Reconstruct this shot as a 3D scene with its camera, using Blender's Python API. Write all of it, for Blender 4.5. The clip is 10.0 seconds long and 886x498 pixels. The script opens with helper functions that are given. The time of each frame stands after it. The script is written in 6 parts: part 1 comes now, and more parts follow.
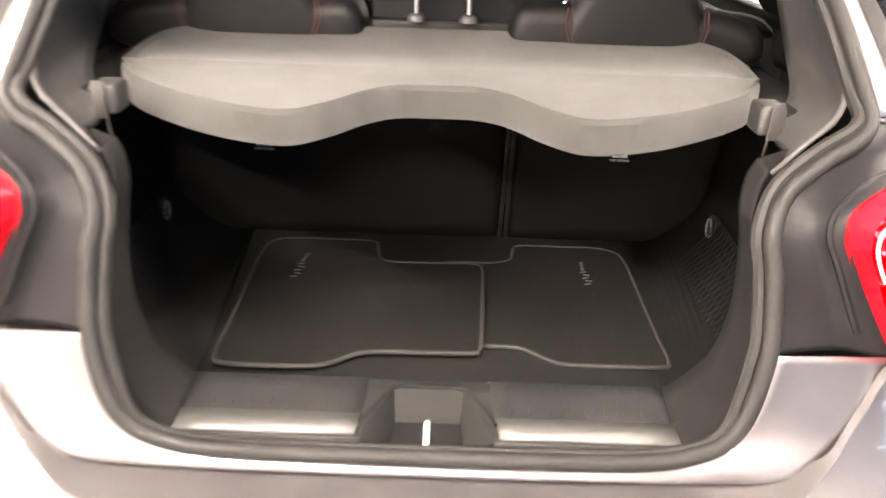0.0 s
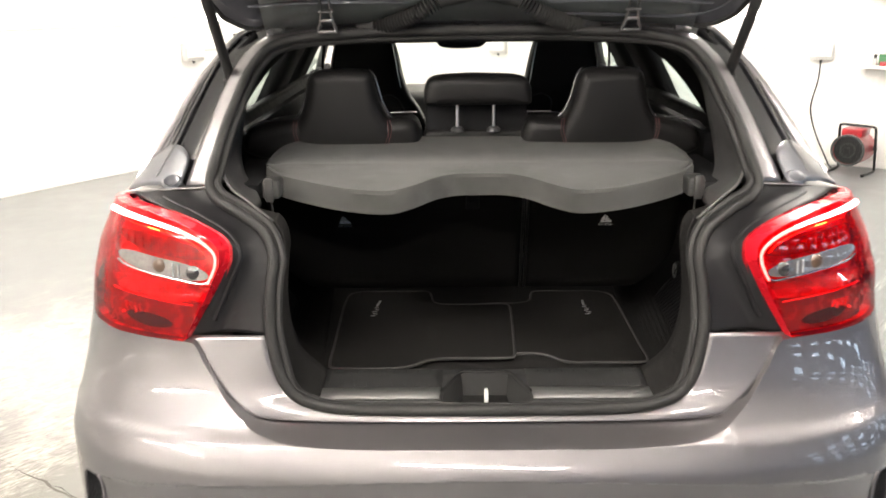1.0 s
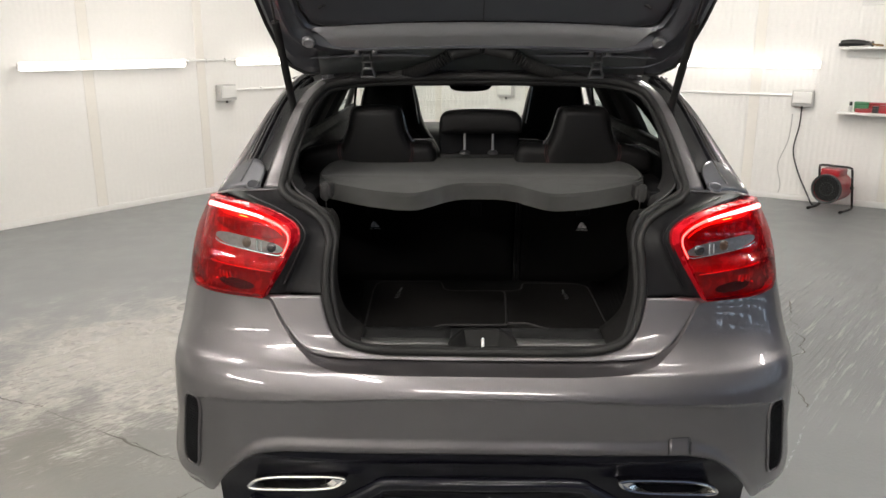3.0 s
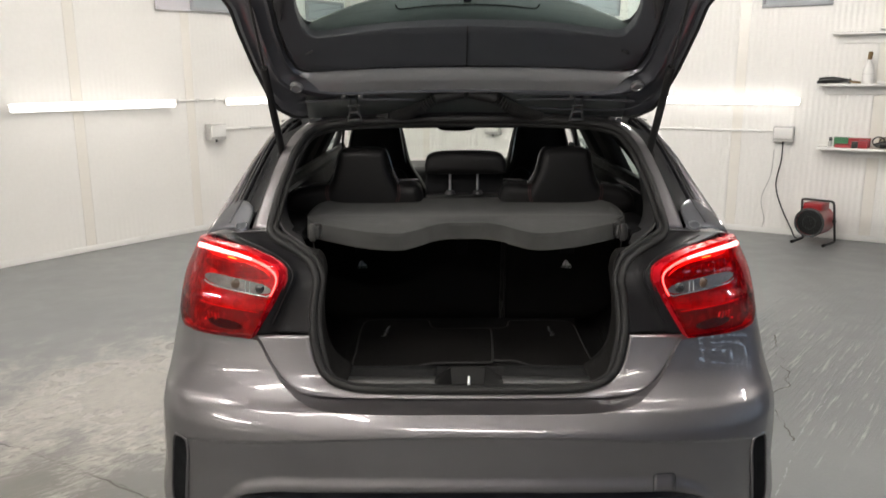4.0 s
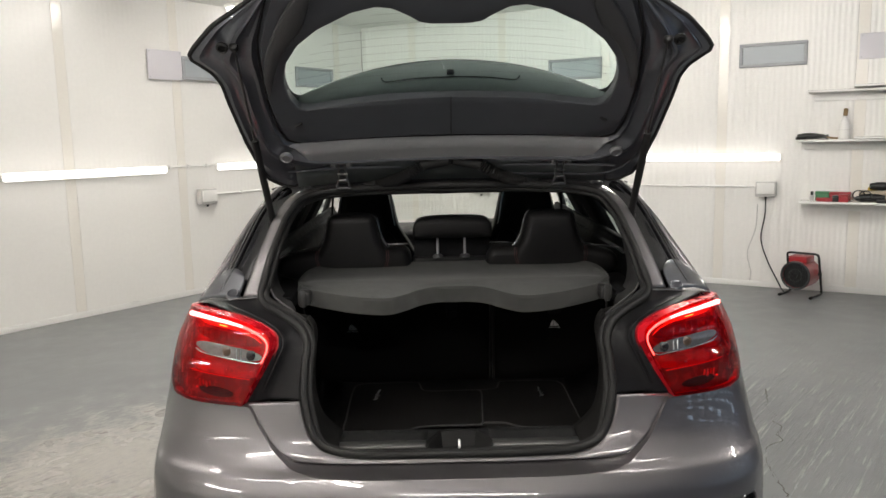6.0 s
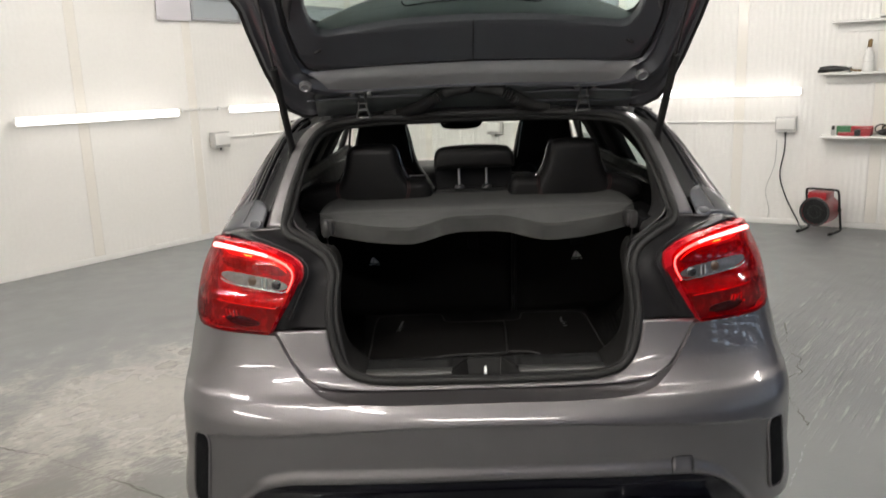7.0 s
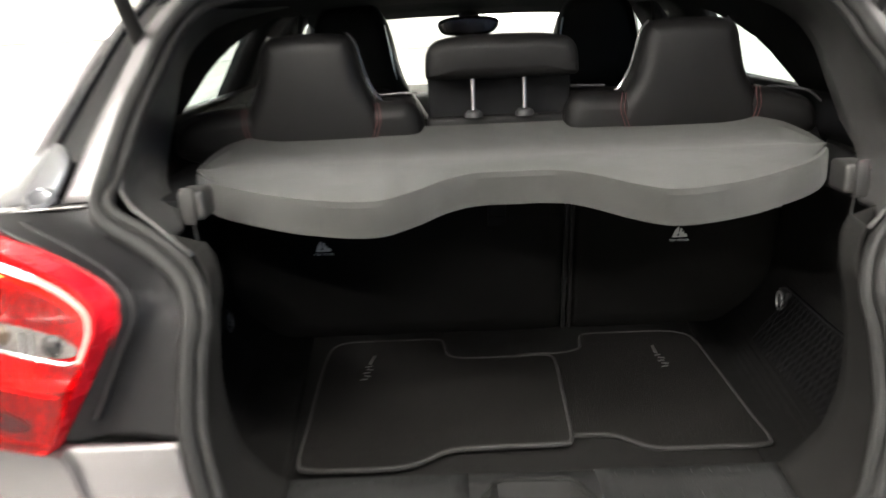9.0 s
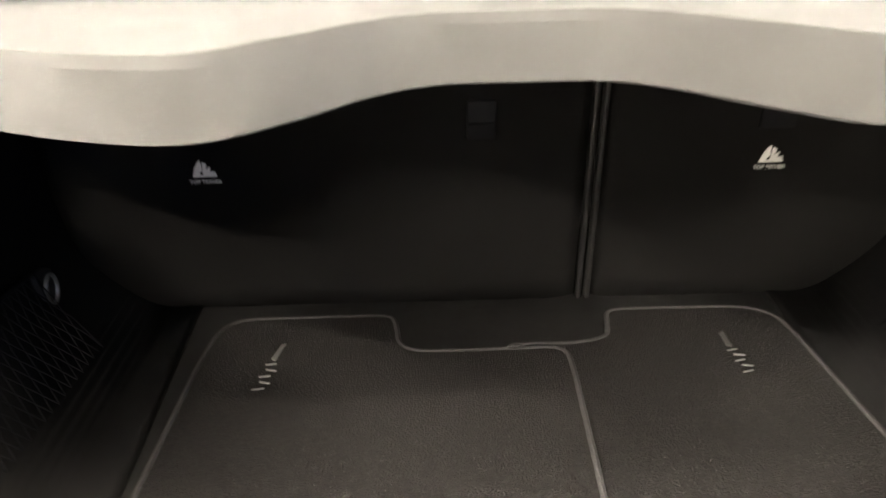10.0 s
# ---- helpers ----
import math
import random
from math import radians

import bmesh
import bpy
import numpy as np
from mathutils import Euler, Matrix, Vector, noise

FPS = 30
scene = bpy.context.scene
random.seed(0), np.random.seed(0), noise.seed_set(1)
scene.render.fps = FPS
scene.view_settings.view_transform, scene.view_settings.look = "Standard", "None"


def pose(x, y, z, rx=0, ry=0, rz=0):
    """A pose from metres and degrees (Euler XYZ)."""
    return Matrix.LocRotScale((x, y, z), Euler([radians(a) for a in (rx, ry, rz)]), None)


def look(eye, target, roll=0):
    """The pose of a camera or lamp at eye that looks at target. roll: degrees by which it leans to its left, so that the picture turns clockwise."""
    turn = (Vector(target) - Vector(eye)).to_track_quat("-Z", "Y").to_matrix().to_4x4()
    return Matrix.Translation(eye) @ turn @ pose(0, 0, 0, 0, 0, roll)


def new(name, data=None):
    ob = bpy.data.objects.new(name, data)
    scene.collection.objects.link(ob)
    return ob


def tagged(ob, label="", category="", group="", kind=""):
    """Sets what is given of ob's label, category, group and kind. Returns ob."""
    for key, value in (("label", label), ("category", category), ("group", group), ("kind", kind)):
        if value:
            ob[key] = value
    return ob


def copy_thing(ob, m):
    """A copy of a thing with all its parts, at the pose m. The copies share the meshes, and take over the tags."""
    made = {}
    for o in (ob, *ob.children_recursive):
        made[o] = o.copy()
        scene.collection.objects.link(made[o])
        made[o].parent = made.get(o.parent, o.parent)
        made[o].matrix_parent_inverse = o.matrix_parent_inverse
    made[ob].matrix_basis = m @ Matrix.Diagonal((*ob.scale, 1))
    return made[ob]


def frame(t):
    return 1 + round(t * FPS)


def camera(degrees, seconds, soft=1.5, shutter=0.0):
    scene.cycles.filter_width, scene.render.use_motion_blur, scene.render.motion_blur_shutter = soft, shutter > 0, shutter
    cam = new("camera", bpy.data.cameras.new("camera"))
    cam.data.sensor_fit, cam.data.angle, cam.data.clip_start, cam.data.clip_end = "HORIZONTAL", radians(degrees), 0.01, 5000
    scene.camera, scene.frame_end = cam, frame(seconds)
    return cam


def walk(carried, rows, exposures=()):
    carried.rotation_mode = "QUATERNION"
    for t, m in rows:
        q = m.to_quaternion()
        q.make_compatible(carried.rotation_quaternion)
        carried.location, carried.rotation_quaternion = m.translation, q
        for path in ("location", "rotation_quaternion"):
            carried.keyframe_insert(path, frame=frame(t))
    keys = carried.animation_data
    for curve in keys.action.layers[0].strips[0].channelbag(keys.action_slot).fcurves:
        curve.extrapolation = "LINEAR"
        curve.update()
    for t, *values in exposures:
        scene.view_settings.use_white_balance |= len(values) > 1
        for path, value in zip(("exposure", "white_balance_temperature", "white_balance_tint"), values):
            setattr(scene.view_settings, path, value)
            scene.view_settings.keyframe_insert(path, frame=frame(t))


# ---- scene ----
cam = camera(60.0, 10.0, shutter=0.5)
PATH = [
    (0, (0.015, -0.708, 1.381), (0.012, 1.1, 0.525), 1.9),
    (0.5, (-0.04, -0.977, 1.43), (-0.099, 0.871, 0.667), 1.2),
    (1, (-0.076, -1.273, 1.493), (-0.088, 0.626, 0.868), -0.5),
    (1.5, (-0.04, -1.544, 1.484), (-0.068, 0.375, 0.92), -0.0),
    (2, (-0.037, -1.719, 1.496), (-0.101, 0.195, 0.921), 0.4),
    (2.5, (-0.072, -1.807, 1.514), (-0.124, 0.115, 0.965), 0.2),
    (4, (-0.059, -1.888, 1.543), (-0.07, 0.065, 1.111), -0.2),
    (4.5, (-0.041, -1.897, 1.577), (-0.043, 0.073, 1.23), -1.0),
    (5, (-0.018, -1.908, 1.589), (-0.001, 0.071, 1.3), -1.5),
    (5.2, (-0.023, -1.906, 1.603), (0.006, 0.073, 1.32), -1.5),
    (6.3, (-0.054, -1.934, 1.557), (-0.05, 0.046, 1.271), -1.1),
    (6.5, (-0.058, -1.934, 1.553), (-0.064, 0.038, 1.224), -1.3),
    (7, (-0.085, -1.918, 1.516), (-0.106, 0.037, 1.094), -2.0),
    (7.5, (-0.107, -1.779, 1.477), (-0.16, 0.156, 0.976), -2.5),
    (8, (-0.081, -1.451, 1.447), (-0.174, 0.475, 0.914), -1.8),
    (8.5, (-0.085, -1.086, 1.389), (-0.178, 0.834, 0.84), -1.8),
    (9, (-0.095, -0.71, 1.34), (-0.124, 1.203, 0.76), -2.6),
    (9.5, (-0.09, -0.37, 1.222), (-0.037, 1.522, 0.632), -1.6),
    (10, (-0.057, -0.146, 1.165), (-0.059, 1.686, 0.417), -1.55),
]
EXPOSURES = [(0.0, 3.4, 7450, 19), (0.5, 2.92, 6950, 13), (1.0, 1.95, 6850, 12), (1.5, 1.25, 6700, 11), (2.0, 0.88, 6620, 10), (2.5, 0.76, 6580, 11), (4.0, 0.56, 6550, 11), (5.2, 0.4, 6550, 10), (6.5, 0.46, 6550, 10), (7.5, 0.67, 6550, 11), (8.5, 1.22, 6550, 10), (9.0, 2.12, 6600, 9), (9.5, 3.64, 7250, 12), (10.0, 3.7, 7350, 13)]
walk(cam, [(t, look(eye, target, roll)) for t, eye, target, roll in PATH], EXPOSURES)

# ---- world and light ----
world = bpy.data.worlds.new("world")
scene.world = world
world.use_nodes = True
world.node_tree.nodes["Background"].inputs[0].default_value = (0.8, 0.85, 0.9, 1)
world.node_tree.nodes["Background"].inputs[1].default_value = 0.05
WALL_TUBE, CEILING_TUBE, WEAK_TUBE = 2.2, 76.0, 42.0

# ---- materials ----


def nodes_of(m):
    return m.node_tree.nodes, m.node_tree.links


def surface(name, colour, rough=0.5, metal=0.0, var=0.06, scale=8.0, fine=120.0, bump=0.0, coat=0.0, coat_rough=0.03,
            rough_var=0.08, sheen=0.0, spec=0.5, stretch=(1, 1, 1)):
    """A principled surface whose colour and roughness vary at two scales, with fine relief."""
    m = bpy.data.materials.new(name)
    m.use_nodes = True
    n, l = nodes_of(m)
    p = n["Principled BSDF"]
    p.inputs["Metallic"].default_value = metal
    p.inputs["Coat Weight"].default_value = coat
    p.inputs["Coat Roughness"].default_value = coat_rough
    p.inputs["Sheen Weight"].default_value = sheen
    p.inputs["Specular IOR Level"].default_value = spec
    tc = n.new("ShaderNodeTexCoord")
    mp = n.new("ShaderNodeMapping")
    mp.inputs["Scale"].default_value = stretch
    l.new(tc.outputs["Object"], mp.inputs["Vector"])
    a = n.new("ShaderNodeTexNoise")
    a.inputs["Scale"].default_value, a.inputs["Detail"].default_value = scale, 5
    b = n.new("ShaderNodeTexNoise")
    b.inputs["Scale"].default_value, b.inputs["Detail"].default_value = fine, 3
    for x in (a, b):
        l.new(mp.outputs["Vector"], x.inputs["Vector"])
    mix = n.new("ShaderNodeMath")
    mix.operation = "ADD"
    l.new(a.outputs["Fac"], mix.inputs[0])
    l.new(b.outputs["Fac"], mix.inputs[1])
    rng = n.new("ShaderNodeMapRange")
    rng.inputs["From Min"].default_value, rng.inputs["From Max"].default_value = 0.6, 1.4
    rng.inputs["To Min"].default_value, rng.inputs["To Max"].default_value = 1 - var, 1 + var
    l.new(mix.outputs[0], rng.inputs["Value"])
    mul = n.new("ShaderNodeVectorMath")
    mul.operation = "SCALE"
    mul.inputs[0].default_value = colour[:3]
    l.new(rng.outputs["Result"], mul.inputs["Scale"])
    l.new(mul.outputs["Vector"], p.inputs["Base Color"])
    rr = n.new("ShaderNodeMapRange")
    rr.inputs["From Min"].default_value, rr.inputs["From Max"].default_value = 0.3, 0.7
    rr.inputs["To Min"].default_value, rr.inputs["To Max"].default_value = max(rough - rough_var, 0.01), min(rough + rough_var, 1)
    l.new(a.outputs["Fac"], rr.inputs["Value"])
    l.new(rr.outputs["Result"], p.inputs["Roughness"])
    if bump:
        bp = n.new("ShaderNodeBump")
        bp.inputs["Strength"].default_value, bp.inputs["Distance"].default_value = 1.0, bump
        l.new(b.outputs["Fac"], bp.inputs["Height"])
        l.new(bp.outputs["Normal"], p.inputs["Normal"])
    return m


def thin_glass(name, tint, gloss=0.07, rough=0.01, edge=0.9):
    m = bpy.data.materials.new(name)
    m.use_nodes = True
    n, l = nodes_of(m)
    n.remove(n["Principled BSDF"])
    t = n.new("ShaderNodeBsdfTransparent")
    t.inputs[0].default_value = (*tint, 1)
    g = n.new("ShaderNodeBsdfGlossy")
    g.inputs["Roughness"].default_value = rough
    f = n.new("ShaderNodeLayerWeight")
    f.inputs["Blend"].default_value = 0.5
    w = n.new("ShaderNodeMath")
    w.operation = "POWER"
    w.inputs[1].default_value = 4.0
    l.new(f.outputs["Facing"], w.inputs[0])
    a = n.new("ShaderNodeMath")
    a.operation = "MULTIPLY_ADD"
    a.inputs[1].default_value, a.inputs[2].default_value = edge, gloss
    l.new(w.outputs[0], a.inputs[0])
    k = n.new("ShaderNodeMixShader")
    l.new(a.outputs[0], k.inputs[0])
    l.new(t.outputs[0], k.inputs[1])
    l.new(g.outputs[0], k.inputs[2])
    l.new(k.outputs[0], n["Material Output"].inputs["Surface"])
    return m


def glowing(name, colour, strength):
    m = bpy.data.materials.new(name)
    m.use_nodes = True
    n, l = nodes_of(m)
    p = n["Principled BSDF"]
    p.inputs["Base Color"].default_value = (*colour, 1)
    p.inputs["Emission Color"].default_value = (*colour, 1)
    p.inputs["Emission Strength"].default_value = strength
    return m


PAINT = surface("grey_metallic_paint", (0.128, 0.119, 0.123), 0.44, 0.85, 0.03, 3.0, 900.0, 0, 1.0, 0.008, 0.01)
# darker copy of the body paint, also used on the inner metal
PAINT_DARK = surface("dark_grey_paint", (0.07, 0.072, 0.082), 0.36, 0.6, 0.07, 6.0, 90.0, 0.0003, 1.0, 0.05)
RUBBER = surface("black_rubber", (0.0095, 0.0092, 0.009), 0.66, 0, 0.15, 12, 300, 0.0003, spec=0.3)
PLASTIC = surface("black_grained_plastic", (0.026, 0.026, 0.027), 0.5, 0, 0.12, 14, 500, 0.0003)
DIFFUSER = surface("satin_black_moulding", (0.006, 0.006, 0.0095), 0.2, 0, 0.1, 6, 200, 0, spec=0.14)
BAR_BLACK = surface("gloss_black_bar", (0.006, 0.006, 0.009), 0.1, 0, 0.1, 6, 200, 0, spec=0.3)
MATT_BLACK = surface("matt_black_grille", (0.005, 0.005, 0.006), 0.75, 0, 0.2, 20, 300, 0, spec=0.15)
GLOSS_BLACK = surface("gloss_black_plastic", (0.01, 0.01, 0.012), 0.12, 0, 0.1, 6, 200, 0, 0.6, 0.03)
TRIM = surface("dark_trim_panel", (0.026, 0.028, 0.0325), 0.52, 0, 0.1, 9, 900, 0.0004)
CARPET = surface("black_carpet", (0.006, 0.0058, 0.0055), 0.95, 0, 0.35, 30, 900, 0.0015, spec=0.1)
LINING = surface("charcoal_carpet_lining", (0.0062, 0.0058, 0.0055), 0.95, 0, 0.5, 40, 900, 0.0012, spec=0.15)
MAT_PILE = surface("charcoal_mat_pile", (0.0078, 0.0072, 0.0068), 0.95, 0, 1.0, 130, 420, 0.003, spec=0.08)
MAT_EDGE = surface("grey_piping", (0.0135, 0.0126, 0.0122), 0.8, 0, 0.15, 30, 500, 0.0008)
SHELF = surface("grey_felt_board", (0.0205, 0.0204, 0.0188), 0.92, 0, 0.1, 18, 1400, 0.0004, sheen=0.1)
LEATHER = surface("black_leather", (0.0052, 0.0049, 0.005), 0.5, 0, 0.12, 10, 500, 0.0005, spec=0.17)
FABRIC = surface("black_headliner", (0.0075, 0.0075, 0.008), 0.95, 0, 0.12, 10, 600, 0.0005, spec=0.1)
GLOSS_EDGE = surface("light_catching_edge", (0.05, 0.05, 0.052), 0.22, 0.3, 0.1, 20, 300, 0, 0.8, 0.05)
STITCH = surface("red_thread", (0.05, 0.008, 0.0075), 0.7, 0, 0.2, 60, 400, 0.0003)
CHROME = surface("chrome", (0.75, 0.74, 0.72), 0.12, 1.0, 0.05, 20, 200)
STEEL = surface("satin_steel", (0.45, 0.45, 0.45), 0.35, 1.0, 0.1, 20, 300, 0.0002)
SILL = surface("worn_black_plastic", (0.0155, 0.0155, 0.0155), 0.55, 0, 0.5, 28, 300, 0.0006, spec=0.16)
SILL_STEEL = surface("brushed_sill_plate", (0.085, 0.084, 0.082), 0.45, 0.5, 0.1, 6, 300, 0.0002, stretch=(1, 12, 1))
GLASS = thin_glass("green_tinted_glass", (0.83, 0.965, 0.93), 0.03)
SCREEN_GLASS = thin_glass("windscreen_glass", (0.95, 0.995, 0.965), 0.03, 0.01, 0.35)
RED_LENS = thin_glass("red_lens", (0.82, 0.014, 0.035), 0.035, 0.01, 0.45)
RED_BACK = surface("red_reflector", (0.62, 0.007, 0.018), 0.28, 0.3, 0.3, 22, 220, 0.0006)
RED_DEEP = surface("deep_red_reflector", (0.25, 0.006, 0.011), 0.25, 0.2, 0.3, 40, 300, 0.0008)
RED_DARK = surface("darkest_red_reflector", (0.03, 0.002, 0.003), 0.2, 0.2, 0.5, 60, 300, 0.0012, 0.5)
RED_LIT = glowing("lit_red_tier", (1.0, 0.014, 0.036), 0.06)
AMBER_EDGE = glowing("amber_edge_glow", (1.0, 0.33, 0.04), 1.6)
CELL = surface("silvered_cell", (0.17, 0.15, 0.145), 0.42, 0.85, 0.3, 45, 160, 0.001, 0.7)
BULB = surface("dark_bulb_bowl", (0.025, 0.022, 0.022), 0.2, 0.3, 0.3, 60, 300, 0, 0.6)
LIGHT_GUIDE = glowing("red_light_guide", (1.0, 0.24, 0.24), 3.6)
GUIDE_END = glowing("dim_red_light_guide", (1.0, 0.1, 0.085), 1.9)
DARK_STEEL = surface("dark_phosphated_steel", (0.1, 0.1, 0.1), 0.38, 0.9, 0.15, 20, 300, 0.0002)
GUTTER = surface("satin_dark_panel", (0.034, 0.034, 0.036), 0.2, 0.6, 0.1, 5, 200, 0, 1.0, 0.03)
HINGE_STEEL = surface("worn_grey_steel", (0.05, 0.05, 0.05), 0.35, 0.5, 0.2, 20, 200, 0.0002)
ZINC = surface("zinc_plated_steel", (0.8, 0.8, 0.78), 0.4, 0.5, 0.05, 20, 200)
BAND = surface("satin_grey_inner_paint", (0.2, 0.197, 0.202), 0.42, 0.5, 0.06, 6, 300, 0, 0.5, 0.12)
STRIP = surface("cream_gloss_strip", (0.8, 0.77, 0.71), 0.16, 0, 0.03, 2, 60, 0.0002, rough_var=0.03)
WELL = surface("grained_latch_plastic", (0.008625, 0.008475, 0.00825), 0.6, 0, 0.12, 14, 500, 0.0003, spec=0.12)
DRY_EDGE = surface("dry_crack_edge", (0.11, 0.1, 0.09), 0.9, 0, 0.3, 30, 200)
CARDBOARD = surface("beige_cardboard", (0.5, 0.43, 0.33), 0.85, 0, 0.15, 8, 120, 0.0003)
HOOK = surface("grey_hook_plastic", (0.017, 0.0165, 0.016), 0.5, 0, 0.15, 20, 400, 0.0003)
PILLAR_LINER = surface("grey_pillar_plastic", (0.04, 0.039, 0.0385), 0.55, 0, 0.12, 9, 600, 0.0003)
LINER = surface("grey_black_liner", (0.022, 0.022, 0.0225), 0.55, 0, 0.12, 9, 600, 0.0003)
SPOILER = surface("grey_green_shade", (0.06, 0.066, 0.065), 0.5, 0, 0.08, 5, 200)
SURROUND = surface("satin_black_panel", (0.0095, 0.0092, 0.0098), 0.45, 0, 0.06, 3, 500, 0, rough_var=0.02, spec=0.13)
TYRE = surface("tyre_rubber", (0.02, 0.02, 0.02), 0.8, 0, 0.15, 12, 200, 0.0006)
WHITE = surface("white_plastic", (0.78, 0.77, 0.74), 0.35, 0, 0.03, 3, 80, 0.0001)
PALE = surface("pale_lilac_board", (0.62, 0.60, 0.63), 0.6, 0, 0.03, 5, 200, 0.0002)
GREY_FRAME = surface("grey_painted_frame", (0.33, 0.34, 0.35), 0.5, 0, 0.06, 8, 200, 0.0003)
GREY_PANE = surface("frosted_grey_pane", (0.36, 0.39, 0.41), 0.4, 0, 0.05, 4, 120, 0.0002)
BOX_GREY = surface("grey_switch_box", (0.5, 0.49, 0.47), 0.45, 0, 0.04, 6, 200, 0.0002)
TUBE = glowing("lit_tube", (1.0, 0.97, 0.93), WALL_TUBE)
BRIGHT_TUBE = glowing("lit_bright_tube", (1.0, 0.965, 0.915), CEILING_TUBE)
DIM_TUBE = glowing("lit_dim_tube", (1.0, 0.965, 0.915), WEAK_TUBE)
DAYLIGHT = glowing("daylit_pane", (0.58, 0.78, 1.0), 2.0)
SLATE = surface("slate_blue_sheet", (0.03, 0.048, 0.1), 0.5, 0, 0.1, 3, 90, 0.0004)
LABEL_WHITE = surface("white_print", (0.75, 0.75, 0.73), 0.6, 0, 0.05, 20, 300)
HEATER_RED = surface("red_enamel", (0.32, 0.012, 0.018), 0.35, 0, 0.12, 10, 200, 0.0002, 0.3)
BLACK_STEEL = surface("black_steel", (0.02, 0.02, 0.02), 0.4, 0.3, 0.15, 20, 200, 0.0002)
GREEN = surface("green_plastic", (0.03, 0.16, 0.06), 0.4)
YELLOW = surface("yellow_plastic", (0.5, 0.36, 0.03), 0.45)
BROWN = surface("brown_card", (0.2, 0.13, 0.06), 0.8)
AMBER = surface("amber_bulb", (0.06, 0.035, 0.022), 0.3)
SILVER = surface("silver_reflector", (0.6, 0.6, 0.6), 0.18, 1.0, 0.15, 30, 200, 0.0004)


def wall_material(name, ribs):
    """White plastic cladding: faint ribs, marks and scuffs."""
    m = surface(name, (0.80, 0.785, 0.75), 0.34, 0, 0.03, 1.3, 30, 0.0004, rough_var=0.02)
    n, l = nodes_of(m)
    p = n["Principled BSDF"]
    tc = n.new("ShaderNodeTexCoord")
    w = n.new("ShaderNodeTexWave")
    w.wave_type, w.bands_direction = "BANDS", "X"
    w.inputs["Scale"].default_value, w.inputs["Distortion"].default_value = 6.3, 0.4
    l.new(tc.outputs["Object"], w.inputs["Vector"])
    bp = n.new("ShaderNodeBump")
    bp.inputs["Strength"].default_value, bp.inputs["Distance"].default_value = ribs, 0.004
    l.new(w.outputs["Fac"], bp.inputs["Height"])
    l.new(bp.outputs["Normal"], p.inputs["Normal"])
    return m


